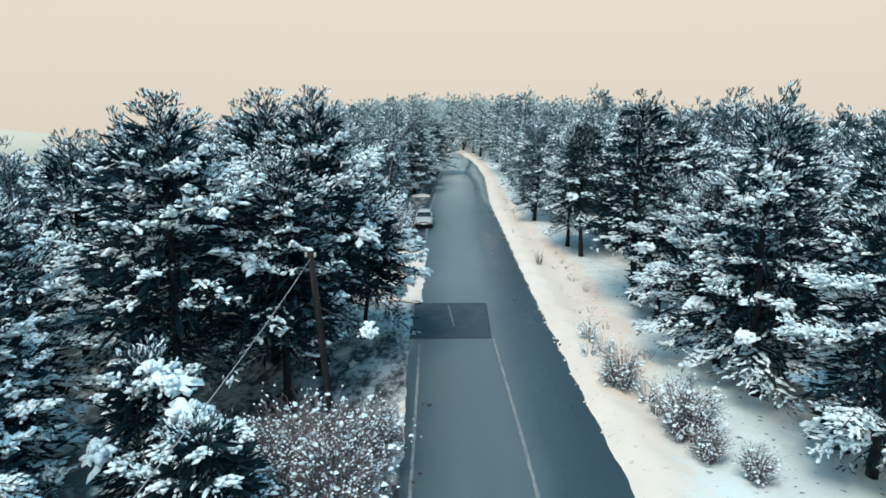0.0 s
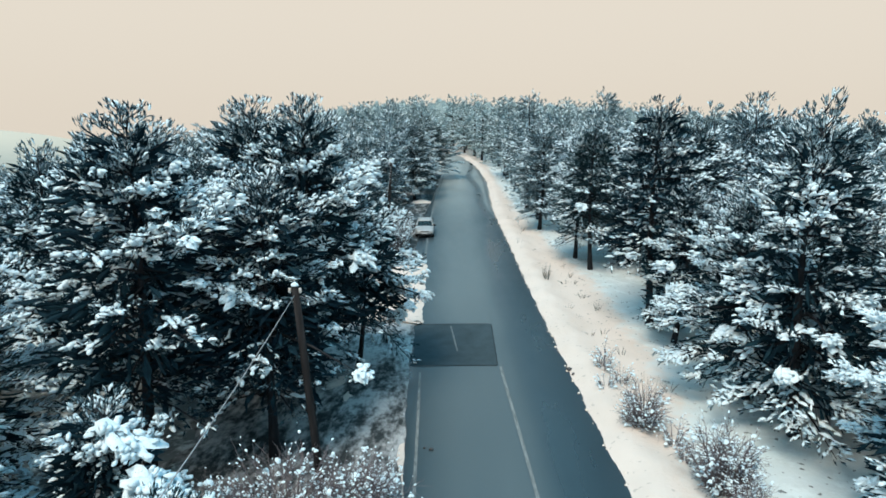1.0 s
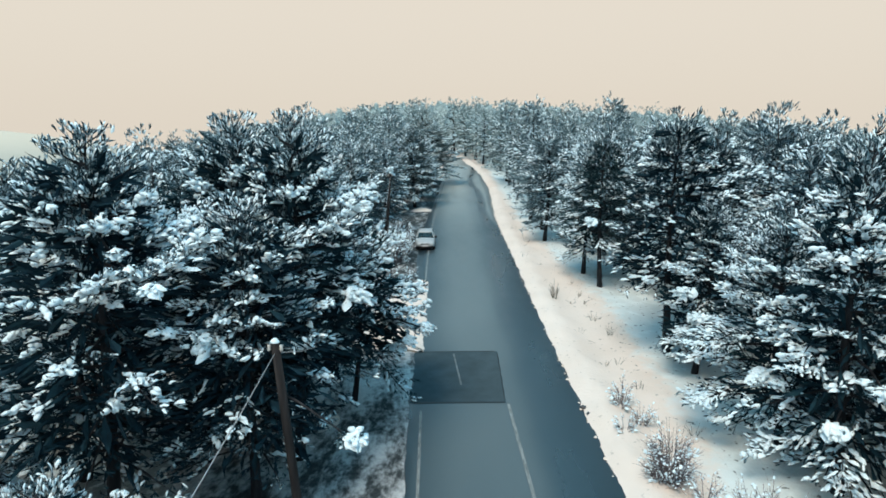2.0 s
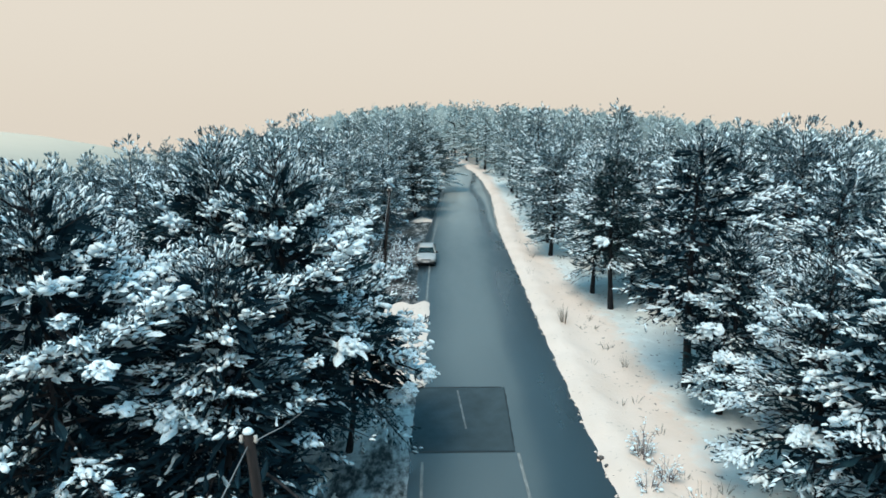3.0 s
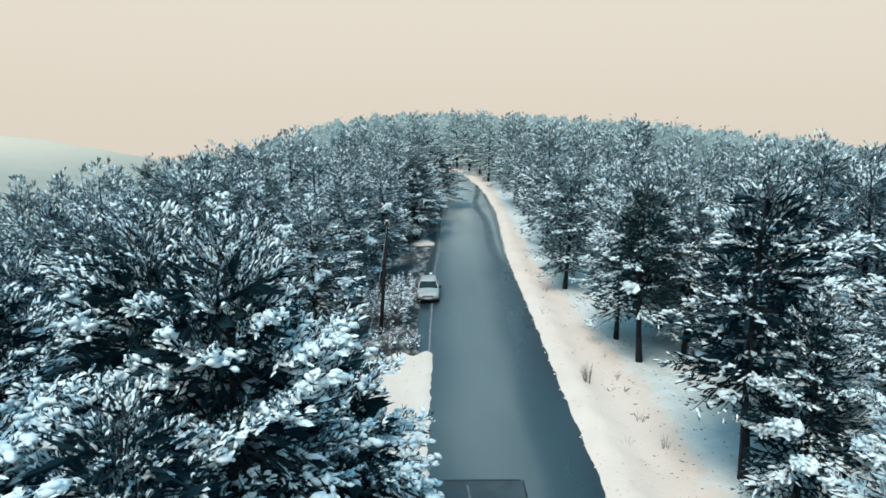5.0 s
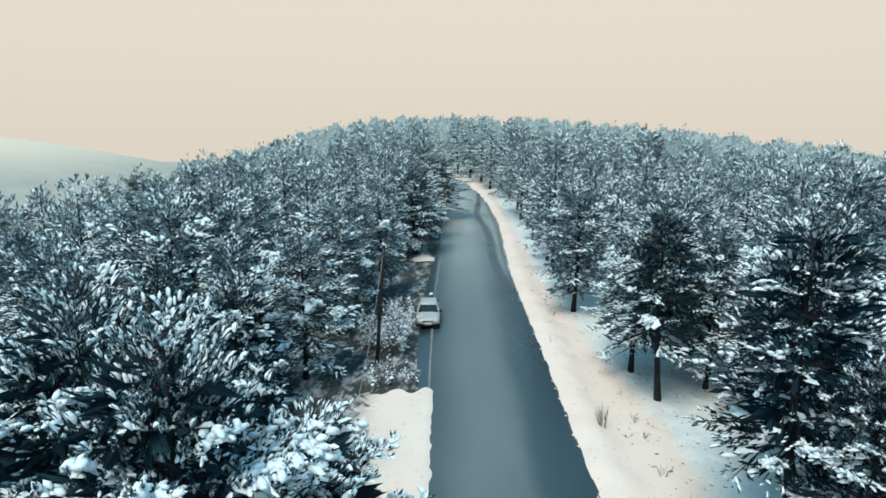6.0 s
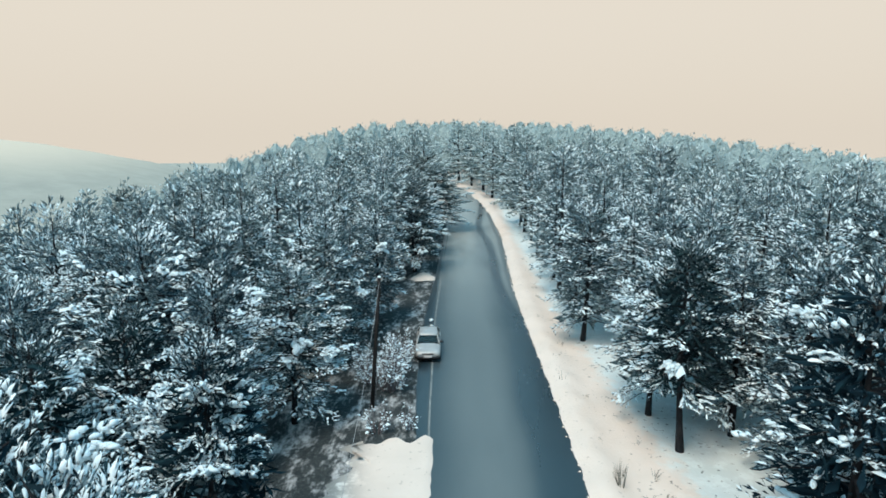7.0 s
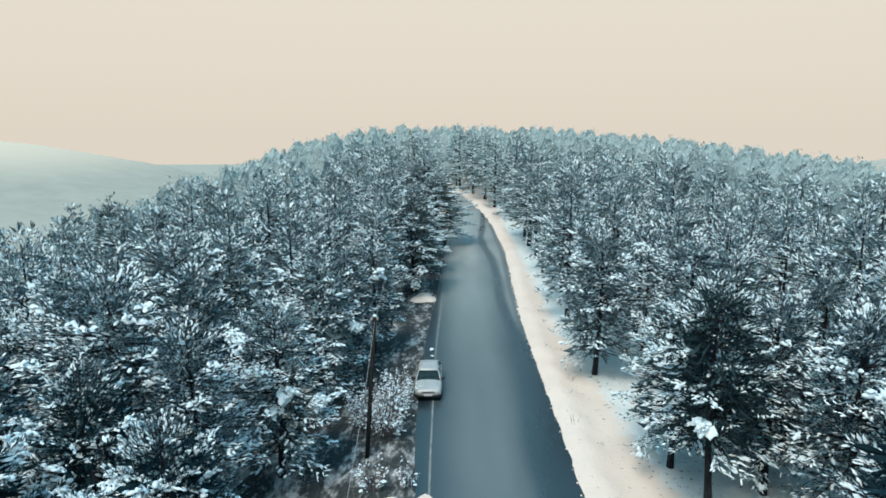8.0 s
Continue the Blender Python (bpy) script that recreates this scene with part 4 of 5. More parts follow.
for k, (tx, ty, at, size) in enumerate((
        (-10.1, 22.6, (-7.2, 19.9, 8.15), 0.55), (-10.1, 22.6, (-7.8, 20.4, 8.5), 0.4), (-10.1, 22.6, (-8.4, 20.9, 8.8), 0.4),
        (-6.2, 23.9, (-2.5, 20.5, 4.1), 0.7), (-5.6, 27.4, (-4.4, 25.4, 3.9), 0.7), (-5.6, 27.4, (-3.2, 26.2, 6.5), 0.9), (-5.6, 27.4, (-4.6, 25.2, 5.0), 0.6),
        (-6.2, 23.9, (-6.8, 22.0, 6.1), 0.9), (-4.2, 31.9, (-2.3, 30.9, 2.9), 0.95), (-4.2, 31.9, (-4.9, 30.2, 4.3), 0.8), (-4.2, 31.9, (-0.9, 30.3, 4.0), 0.7), (-4.2, 31.9, (-1.6, 29.9, 3.6), 0.6), (-4.2, 31.9, (-3.5, 31.0, 6.2), 0.5), (-8.7, 17.4, (-8.1, 16.8, 4.1), 1.0), (-8.7, 17.4, (-7.5, 16.6, 3.8), 0.9), (-8.7, 17.4, (-6.9, 16.2, 3.1), 1.1), (-8.7, 17.4, (-6.3, 16.0, 2.8), 1.0), (-8.7, 17.4, (-9.3, 15.9, 2.2), 0.9),
        (-8.9, 33.6, (-9.2, 31.3, 3.5), 0.8), (-10.1, 22.6, (-10.3, 24.8, 6.3), 0.9), (-8.2, 29.6, (-8.2, 27.2, 3.9), 1.0), (-8.2, 29.6, (-6.3, 28.2, 2.6), 0.8), (-8.9, 33.6, (-7.4, 31.6, 5.0), 0.6),
        (-9.2, 54.2, (-8.3, 52.5, 5.9), 1.0), (-9.2, 54.2, (-6.9, 53.3, 5.2), 0.9), (-9.2, 54.2, (-8.9, 52.4, 5.0), 0.7), (-8.4, 62.0, (-6.3, 61.0, 6.6), 0.9), (-6.2, 70.0, (-5.6, 68.8, 8.4), 0.9),
        (11.2, 50.5, (10.0, 48.9, 5.9), 0.95), (11.9, 38.2, (10.2, 36.6, 4.6), 0.7), (12.4, 35.6, (10.9, 34.0, 4.6), 0.9), (12.4, 35.6, (11.3, 33.3, 3.6), 0.8), (12.9, 28.4, (11.0, 26.6, 3.4), 0.9), (13.1, 25.0, (11.5, 23.2, 3.0), 0.9), (13.1, 25.0, (12.6, 22.6, 4.4), 0.8))):
    snow_clump(standing[tx, ty], at, size, 830 + k)


def open_ground(x, y):
    """True where no tree may stand: the road and its clear sides."""
    return y < 204 and road_left(y) - np.interp(y, (0, 40, 60, 80, 95, 130), (6.0, 6.0, 5.5, 4.0, 3.0, 2.5)) < x < road_right(y) + np.interp(y, (0, 20, 60, 90, 130), (7.5, 6.6, 5.0, 3.2, 2.6))


cell = {}


def free(x, y, gap):
    i, j = int(x // 5), int(y // 5)
    for a in range(i - 1, i + 2):
        for b in range(j - 1, j + 2):
            for px, py in cell.get((a, b), ()):
                if (px - x) ** 2 + (py - y) ** 2 < gap * gap:
                    return False
    return True


def take(x, y):
    cell.setdefault((int(x // 5), int(y // 5)), []).append((x, y))


for x, y in spots:
    take(x, y)
woods = []
for _ in range(40000):
    y = forest.uniform(6, 285)
    x = forest.uniform(-1, 1) * (13 + 0.72 * y)
    if open_ground(x, y) or (abs(x) < 9 and y < 20) or (-15 < x < 0 and y < 24) or (0 < x < 15.5 and y < 60) or (-11.5 < x < 0 and 42.5 < y < 57):
        continue
    if free(x, y, float(np.interp(y, (40, 90, 140, 220), (3.8, 4.2, 4.6, 5.0)))):
        take(x, y)
        woods.append((x, y))
far_v, far_f, far_m, far_n = [], [], [], 0
THINGS = sorted(nearest_seen(x, y) for x, y in woods)[245]
FAR_SRC = []
for meshes in FAR + SPECK:
    src = []
    for slot, name in enumerate(("trunk", "needles", "snow_load")):
        co, tris = meshes[name]
        src.append((slot, np.asarray(co, float), np.asarray(tris)))
    FAR_SRC.append(src)
for x, y in woods:
    near = nearest_seen(x, y)
    H = forest.choice([forest.uniform(8.2, 10.2), forest.uniform(9.8, 12.0), forest.uniform(11.5, 13.2)])
    if x < -6 and y < 42:
        H = min(H, 10.0 - float(ground_z(x, y)))
    turn = forest.uniform(0, 6.28)
    wide = forest.uniform(0.9, 1.15) * (1.0 if near < 80 else 1.25)
    if near < THINGS or (abs(x - 2) < 24 and y < 165):
        kind = int(forest.integers(0, 100))
        src = NEAR if near < (26 if x < 0 else 21) else MID if near < 44 else LOW
        k = 2 if y > 112 and abs(x) < 12 else kind % 4 if src is not NEAR else (5, 1, 3, 6, 0)[kind % 5]
        plant(src[k], x, y, turn, (wide * H / 12, H / 12), HEAVY_LABEL if k in (2, 4) else DARK_LABEL if k == 5 else NEAR_LABELS[k % 2], "pines of the wood")
    else:
        c, s = math.cos(turn), math.sin(turn)
        for slot, co, faces in FAR_SRC[int(forest.integers(0, 3)) + (3 if near > 105 else 0)]:
            p = co * (wide * H / 12, wide * H / 12, H / 12)
            p = np.stack([p[:, 0] * c - p[:, 1] * s + x, p[:, 0] * s + p[:, 1] * c + y, p[:, 2] + float(ground_z(x, y))], -1)
            far_v.append(p)
            far_f.append(faces + far_n)
            far_m.append(np.full(len(faces), slot))
            far_n += len(p)
if far_v:
    ob = new("far_woods", mesh_data("far_woods", np.concatenate(far_v), np.concatenate(far_f), [BARK, NEEDLES, SNOW_LOAD], np.concatenate(far_m)))
    tagged(ob, "dense pine forest, pale with haze, covering the far hillside", "forest", kind="stuff")


# ---------------------------------------------------------------- poles and wires
def utility_pole(x0, y0, x1, y1, top, label):
    z0 = float(ground_z(x0, y0)) - 0.3
    pole = new("utility_pole")
    pts = [np.array([x0, y0, z0]) * (1 - s) + np.array([x1, y1, top]) * s for s in (0, 0.33, 0.66, 1)]
    part("post", mesh_data("post", *tube(pts, (0.13, 0.12, 0.11, 0.10), 10), [POLE_WOOD], smooth=True), pole)
    tip = np.array([x1, y1, top])
    for sx in (-0.14, 0.14):
        knob = tip + np.array([sx, 0, -0.22])
        part("insulator", mesh_data("insulator", *tube([knob, knob + (0, 0, 0.05), knob + (0, 0, 0.09), knob + (0, 0, 0.15)], (0.03, 0.05, 0.035, 0.045), 8), [CERAMIC], smooth=True), pole, "pale ceramic insulator")
        part("bracket", mesh_data("bracket", *tube([tip + np.array([0, 0, -0.28]), tip + np.array([sx, 0, -0.26]), knob], (0.012, 0.012, 0.012), 5), [POLE_WOOD]), pole)
    part("snow_cap", mesh_data("snow_cap", *tube([tip + (0, 0, -0.01), tip + (0, 0, 0.04), tip + (0.01, 0, 0.09)], (0.115, 0.10, 0.04), 9), [SNOW_LOAD], smooth=True), pole, "small cap of snow")
    tagged(pole, label, "utility pole", "poles along the road")
    return pole


POLES = [((-4.0, -15.0), (-4.0, -15.0), 7.2), ((-3.6, 19.9), (-4.16, 19.5), 6.98), ((-5.0, 55.5), (-4.42, 55.5), 8.75), ((-6.2, 93.0), (-6.2, 93.0), 11.2)]
for (x0, y0), (x1, y1), top in POLES:
    utility_pole(x0, y0, x1, y1, top, "weathered dark wooden utility pole leaning beside the road")


def wire(a, b, sag, r=0.012):
    s = np.linspace(0, 1, 15)
    a, b = np.array(a), np.array(b)
    pts = a + (b - a) * s[:, None]
    pts[:, 2] -= sag * 4 * s * (1 - s)
    ob = new("overhead_cable", mesh_data("overhead_cable", *tube(pts, np.full(15, r), 5), [CABLE], smooth=True))
    return tagged(ob, "thin pale frosted cable strung between wooden poles", "cable", "overhead cables")


for (p, q, sag) in zip(POLES, POLES[1:], (1.1, 3.8, 1.1)):
    wire((*p[1], p[2] - 0.25), (*q[1], q[2] - 0.25), sag)


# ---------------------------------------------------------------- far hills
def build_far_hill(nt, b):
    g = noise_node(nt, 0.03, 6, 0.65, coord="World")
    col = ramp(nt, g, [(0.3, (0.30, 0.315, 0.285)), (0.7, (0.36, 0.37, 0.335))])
    # mist painted into the colour: nearer the sky's tone towards the crest
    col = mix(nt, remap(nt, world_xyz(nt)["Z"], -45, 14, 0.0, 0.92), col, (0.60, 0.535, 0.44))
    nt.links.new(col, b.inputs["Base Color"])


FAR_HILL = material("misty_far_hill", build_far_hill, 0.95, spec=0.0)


def far_hill(cx, cy, rx, ry, top, foot, label, rough, seed):
    r = np.random.default_rng(seed)
    n = 46
    u = np.linspace(-1.6, 1.6, n)
    X, Y = np.meshgrid(u, u)
    Z = foot + (top - foot) * np.exp(-X ** 2 - Y ** 2 * 1.2) + rough * r.uniform(-1, 1, X.shape) + 2 * rough * lumps(X * 14, Y * 11)
    Z = np.where((np.abs(X) > 1.55) | (np.abs(Y) > 1.55), foot - 40, Z)
    V = np.stack([cx + X * rx, cy + Y * ry, Z], -1).reshape(-1, 3)
    i, j = np.meshgrid(np.arange(n - 1), np.arange(n - 1))
    a = (j * n + i).ravel()
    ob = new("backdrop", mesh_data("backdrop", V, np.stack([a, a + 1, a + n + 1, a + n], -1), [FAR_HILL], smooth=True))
    return tagged(ob, label, "hill", kind="structure")


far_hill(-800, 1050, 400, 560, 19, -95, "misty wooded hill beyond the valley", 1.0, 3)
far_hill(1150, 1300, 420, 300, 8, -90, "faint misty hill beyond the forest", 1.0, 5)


# ---------------------------------------------------------------- shrubs and grass

def shrub_meshes(seed, H, R, stems, twigs, snow):
    rng = np.random.default_rng(seed)
    wood, P, D = [], [], []
    for _ in range(stems):
        a, r = rng.uniform(0, 6.283), R * math.sqrt(rng.uniform(0.02, 1))
        root = np.array([0.25 * r * math.cos(a), 0.25 * r * math.sin(a), -0.1])
        tip = np.array([r * math.cos(a) * rng.uniform(0.7, 1.25), r * math.sin(a), H * (1 - 0.4 * (r / R) ** 2) * rng.choice([rng.uniform(0.35, 0.7), rng.uniform(0.7, 1.0), rng.uniform(0.9, 1.2)])])
        mid = root * 0.4 + tip * 0.6 + np.array([0, 0, 0.12 * H]) + rng.normal(0, 0.08, 3)
        mid[2] = min(mid[2], tip[2])
        wood.append(tube([root, mid, tip], (0.022, 0.014, 0.005), 3))
        for _ in range(twigs):
            f = rng.uniform(0.12, 1.0)
            p = root + (mid - root) * min(1, f * 1.6) if f < 0.62 else mid + (tip - mid) * (f - 0.62) / 0.38
            d = unit(np.array([math.cos(a), math.sin(a), 0.7]) + rng.normal(0, 0.7, 3))
            l = rng.uniform(0.25, 0.6) * min(1.2, H / 2)
            wood.append(tube([p, p + d * l], (0.008, 0.004), 3))
            for g in rng.uniform(0.35, 1.05, 2 if snow > 0.6 else 1):
                P.append(p + d * l * g + np.array([0, 0, 0.03]))
                D.append(d * (1, 1, 0.5))
    P, D = np.array(P), np.array(D)
    keep = rng.uniform(0, 1, len(P)) < snow
    P, D = P[keep], D[keep]
    n = len(P)
    L = rng.uniform(0.05, 0.12, n) * np.where(rng.uniform(0, 1, n) < 0.10, 2.2, 1.0)
    pad = blobs(P, D, L, L * rng.uniform(0.45, 0.8, n), L * rng.uniform(0.4, 0.65, n), rng)
    tag = "shrub_%d" % seed
    return mesh_data(tag + "_wood", *join(wood), [TWIG]), mesh_data(tag + "_snow", *pad, [SNOW_LOAD], smooth=True)


def shrub(x, y, meshes, scale, turn, label):
    top = new("shrub")
    wood, snow = meshes
    part("twig_frame", wood, top)["kind"] = "stuff"
    part("snow_cover", snow, top)["kind"] = "stuff"
    top.matrix_basis = Matrix.LocRotScale((x, y, float(ground_z(x, y)) + 0.05), Euler((0, 0, turn)), (scale, scale, scale))
    return tagged(top, label, "shrub", "roadside shrubs")


BIG = shrub_meshes(11, 2.7, 1.75, 100, 24, 0.46)
MEDIUM = shrub_meshes(12, 2.0, 1.1, 60, 20, 0.5)
THIN = shrub_meshes(13, 1.4, 0.7, 16, 7, 0.7)
LIGHT = shrub_meshes(14, 3.2, 1.5, 34, 14, 1.0)
BUSHY = "leafless reddish-brown shrub dotted with clumps of snow"
for x, y, me, sc, tu, lab in [
        (-2.7, 18.7, BIG, 0.9, 0.0, BUSHY), (-4.3, 18.2, BIG, 1.1, 1.9, BUSHY), (-6.2, 17.6, BIG, 0.9, 3.6, BUSHY), (-3.2, 16.2, BIG, 1.0, 5.0, BUSHY), (-2.2, 20.4, MEDIUM, 0.8, 0.7, BUSHY),
        (7.5, 25.4, MEDIUM, 0.9, 0.3, "dense brown shrub standing in deep snow"), (8.7, 21.2, MEDIUM, 1.12, 2.2, "snowy brown shrub standing in deep snow"),
        (6.95, 28.7, THIN, 0.75, 1.0, "small snowy shrub at the edge of the road"), (8.9, 19.6, MEDIUM, 0.65, 4.2, "snowy brown shrub standing in deep snow"),
        (7.5, 31.2, THIN, 1.0, 2.0, "small snowy shrub in a field of snow"), (7.9, 29.6, THIN, 0.8, 4.4, "small snowy shrub in a field of snow"), (8.3, 24.2, THIN, 0.8, 0.9, "small snowy shrub in a field of snow"),
        (9.3, 22.6, THIN, 1.1, 5.2, "small snowy shrub in a field of snow"), (9.9, 18.4, MEDIUM, 0.6, 1.1, "low snowy shrub standing in deep snow"), (8.3, 23.0, THIN, 0.7, 3.3, "small snowy shrub in a field of snow"),
        (-4.1, 57.6, LIGHT, 1.05, 0.5, "pale snow-coated shrub beside a wooden pole"), (-3.7, 60.4, LIGHT, 0.85, 2.5, "pale snow-coated shrub on a dark verge"),
        (-4.4, 52.4, THIN, 1.2, 1.2, "small snowy shrub on a dark verge"), (-2.7, 52.6, THIN, 0.9, 3.0, "small snowy shrub at the road's edge"), (-5.6, 58.8, LIGHT, 0.8, 4.0, "pale snow-coated shrub beneath pines")]:
    shrub(x, y, me, sc, tu, lab)


def grass_tuft(x, y, H, blades, seed, label):
    r = np.random.default_rng(seed)
    n = blades
    a = r.uniform(0, 6.283, n)
    root = np.stack([0.12 * np.cos(a), 0.12 * np.sin(a), np.full(n, -0.05)], -1)
    bl = []
    for k in range(n):
        tip = root[k] + np.array([math.cos(a[k]) * r.uniform(0.05, 0.35), math.sin(a[k]) * r.uniform(0.05, 0.35), H * r.uniform(0.6, 1.05)])
        bl.append(tube([root[k], (root[k] + tip) / 2 + np.array([0, 0, 0.06]), tip], (0.012, 0.009, 0.004), 3))
    ob = new("grass_tuft", mesh_data("grass_tuft", *join(bl), [STRAW]))
    ob.location = (x, y, float(ground_z(x, y)) + 0.08)
    return tagged(ob, label, "grass", "grass tufts in the snow")


STRAW = material("dry_straw", plain((0.16, 0.16, 0.14), 0.4), 0.9, spec=0.1)
for k, (x, y, H, n) in enumerate([(7.35, 47.2, 1.3, 22), (7.5, 48.0, 0.8, 12), (8.1, 26.6, 1.9, 9), (6.7, 58.6, 0.9, 5), (7.0, 62.5, 0.5, 7), (7.7, 64.8, 0.45, 8), (7.1, 70.5, 0.5, 7), (9.4, 40.5, 0.6, 9), (9.0, 43.0, 0.5, 8), (8.7, 36.2, 0.4, 6), (8.9, 33.2, 0.45, 7), (9.8, 29.0, 0.5, 8), (7.6, 76.5, 0.5, 6)]):
    grass_tuft(x, y, H, n, 500 + k, "dry straw-coloured grass stalks poking out of the snow")


# ---------------------------------------------------------------- stones and snow lumps
def lump(name, x, y, size, mat, label, category, seed, lift=0.0):
    r = np.random.default_rng(seed)
    v = ICO_V * r.uniform(0.75, 1.2, (12, 1)) * (size, size * 0.8, size * 0.55)
    ob = new(name, mesh_data(name, v, ICO_F, [mat], smooth=True))
    ob.location = (x, y, float(road_z(y)) + lift + size * 0.12)
    ob.rotation_euler = (0, 0, r.uniform(0, 6.28))
    return tagged(ob, label, category)


STONE = material("wet_stone", plain((0.06, 0.062, 0.065), 0.4), 0.6)
for k, (x, y, sz) in enumerate([(-0.75, 18.9, 0.16), (-0.95, 18.4, 0.12), (-0.55, 23.9, 0.22), (-0.8, 24.0, 0.12), (5.85, 31.2, 0.35), (5.95, 30.6, 0.28), (6.05, 29.9, 0.22)]):
    lump("stone", x, y, sz, STONE, "dark wet stone lying on the edge of the asphalt", "stone", 700 + k, 0.05)
for k, (x, y, sz) in enumerate([(-1.75, 69.0, 0.34), (-1.85, 70.3, 0.5)]):
    lump("snow_lump", x, y, sz, SNOW_LOAD, "lump of white snow lying on wet asphalt", "snow lump", 720 + k, 0.08)


def snow_mound(x, y, rx, ry, h, label, seed):
    r = np.random.default_rng(seed)
    rings, k = 6, 18
    V = [(0, 0, h)]
    for i in range(1, rings + 1):
        f = i / rings
        for j in range(k):
            a = 6.2832 * j / k
            q = f * (1 + 0.18 * math.sin(3 * a + seed) + r.uniform(-0.07, 0.07))
            V.append((rx * q * math.cos(a), ry * q * math.sin(a), h * (math.cos(f * 1.571) ** 0.8 if i < rings else -0.4) + r.uniform(-0.03, 0.03)))
    F = [(0, 1 + j, 1 + (j + 1) % k) for j in range(k)]
    for i in range(rings - 1):
        for j in range(k):
            a, b = 1 + i * k + j, 1 + i * k + (j + 1) % k
            F.append((a, a + k, b + k, b))
    ob = new("snow_mound", mesh_data("snow_mound", V, F, [GROUND_SNOW], smooth=True))
    ob.location = (x, y, float(max(ground_z(x, y), road_z(y) - 0.05)) + 0.03)
    return tagged(ob, label, "snow mound")


snow_mound(-2.9, 84.2, 1.2, 1.9, 0.2, "mound of shovelled snow beside the road", 3)
snow_mound(-2.6, 99.0, 0.9, 2.8, 0.15, "low strip of snow beside the road", 5)


# crumbled snow thrown up along the edge of the road, and litter on the snow
crumb = np.random.default_rng(88)
n_c = 260
cy = crumb.uniform(15, 112, n_c)
cx = road_right(cy) + np.abs(crumb.normal(0.0, 0.22, n_c)) - 0.12
cl = crumb.uniform(0.03, 0.15, n_c) * crumb.uniform(0.5, 1.2, n_c)
cz = road_z(cy) + 0.03
ang = crumb.uniform(0, 6.28, n_c)
cv, cf = blobs(np.stack([cx, cy, cz], -1), np.stack([np.cos(ang), np.sin(ang), 0 * ang], -1), cl * 1.5, cl, cl * 0.8, crumb)
ob = new("snow_crumbs", mesh_data("snow_crumbs", cv, cf, [GROUND_SNOW], smooth=True))
tagged(ob, "crumbled snow thrown up along the asphalt's edge", "snow", kind="stuff")
for k in range(26):
    y = float(crumb.uniform(22, 95))
    x = float(road_right(y) + crumb.uniform(0.9, 3.6 if y < 60 else 2.2))
    grass_tuft(x, y, float(crumb.uniform(0.12, 0.38)), int(crumb.integers(4, 9)), 560 + k, "short dry stalks poking through the snow")


# ---------------------------------------------------------------- parked car
def build_paint(nt, b):
    g = noise_node(nt, 3.0, 4)
    nt.links.new(ramp(nt, g, [(0.3, (0.36, 0.385, 0.39)), (0.7, (0.46, 0.48, 0.48))]), b.inputs["Base Color"])


PAINT = material("silver_paint", build_paint, 0.5, 0.3)
PLASTIC = material("black_plastic", plain((0.02, 0.022, 0.024)), 0.55)
RUBBER = material("tyre_rubber", plain((0.018, 0.018, 0.019)), 0.85)
ALLOY = material("alloy_rim", plain((0.35, 0.36, 0.37)), 0.35, 0.8)
LAMP = material("lamp_glass", plain((0.62, 0.65, 0.66), 0.1), 0.12, 0.2)
PLATE = material("plate_white", plain((0.65, 0.66, 0.66), 0.08), 0.5)
TRIM = material("cabin_trim", plain((0.035, 0.04, 0.042)), 0.8)


def build_glass(nt, b):
    b.inputs["Base Color"].default_value = (0.10, 0.16, 0.16, 1)
    b.inputs["Transmission Weight"].default_value = 0.9
    b.inputs["IOR"].default_value = 1.45


GLASS = material("tinted_glass", build_glass, 0.04)


def loft(sections):
    """Quads between rings of equal length; both ends closed."""
    k = len(sections[0])
    V = [p for s in sections for p in s]
    F = []
    for i in range(len(sections) - 1):
        for j in range(k):
            q = (j + 1) % k
            F.append((i * k + j, i * k + q, (i + 1) * k + q, (i + 1) * k + j))
    F.append(tuple(range(k))[::-1])
    F.append(tuple((len(sections) - 1) * k + j for j in range(k)))
    return V, F


def slab(corners, thick):
    """A panel with thickness from four corners."""
    c = [Vector(p) for p in corners]
    nrm = (c[1] - c[0]).cross(c[3] - c[0]).normalized() * thick
    V = [tuple(p) for p in c] + [tuple(p - nrm) for p in c]
    return V, [(0, 1, 2, 3), (7, 6, 5, 4), (0, 4, 5, 1), (1, 5, 6, 2), (2, 6, 7, 3), (3, 7, 4, 0)]


def box(x0, x1, y0, y1, z0, z1, round_by=0.02):
    bm = bmesh.new()
    bmesh.ops.create_cube(bm, size=1)
    for v in bm.verts:
        v.co = (x0 + (v.co.x + 0.5) * (x1 - x0), y0 + (v.co.y + 0.5) * (y1 - y0), z0 + (v.co.z + 0.5) * (z1 - z0))
    bmesh.ops.bevel(bm, geom=bm.edges[:], offset=round_by, segments=2, affect='EDGES')
    V, F = [tuple(v.co) for v in bm.verts], [tuple(v.index for v in f.verts) for f in bm.faces]
    bm.free()
    return V, F


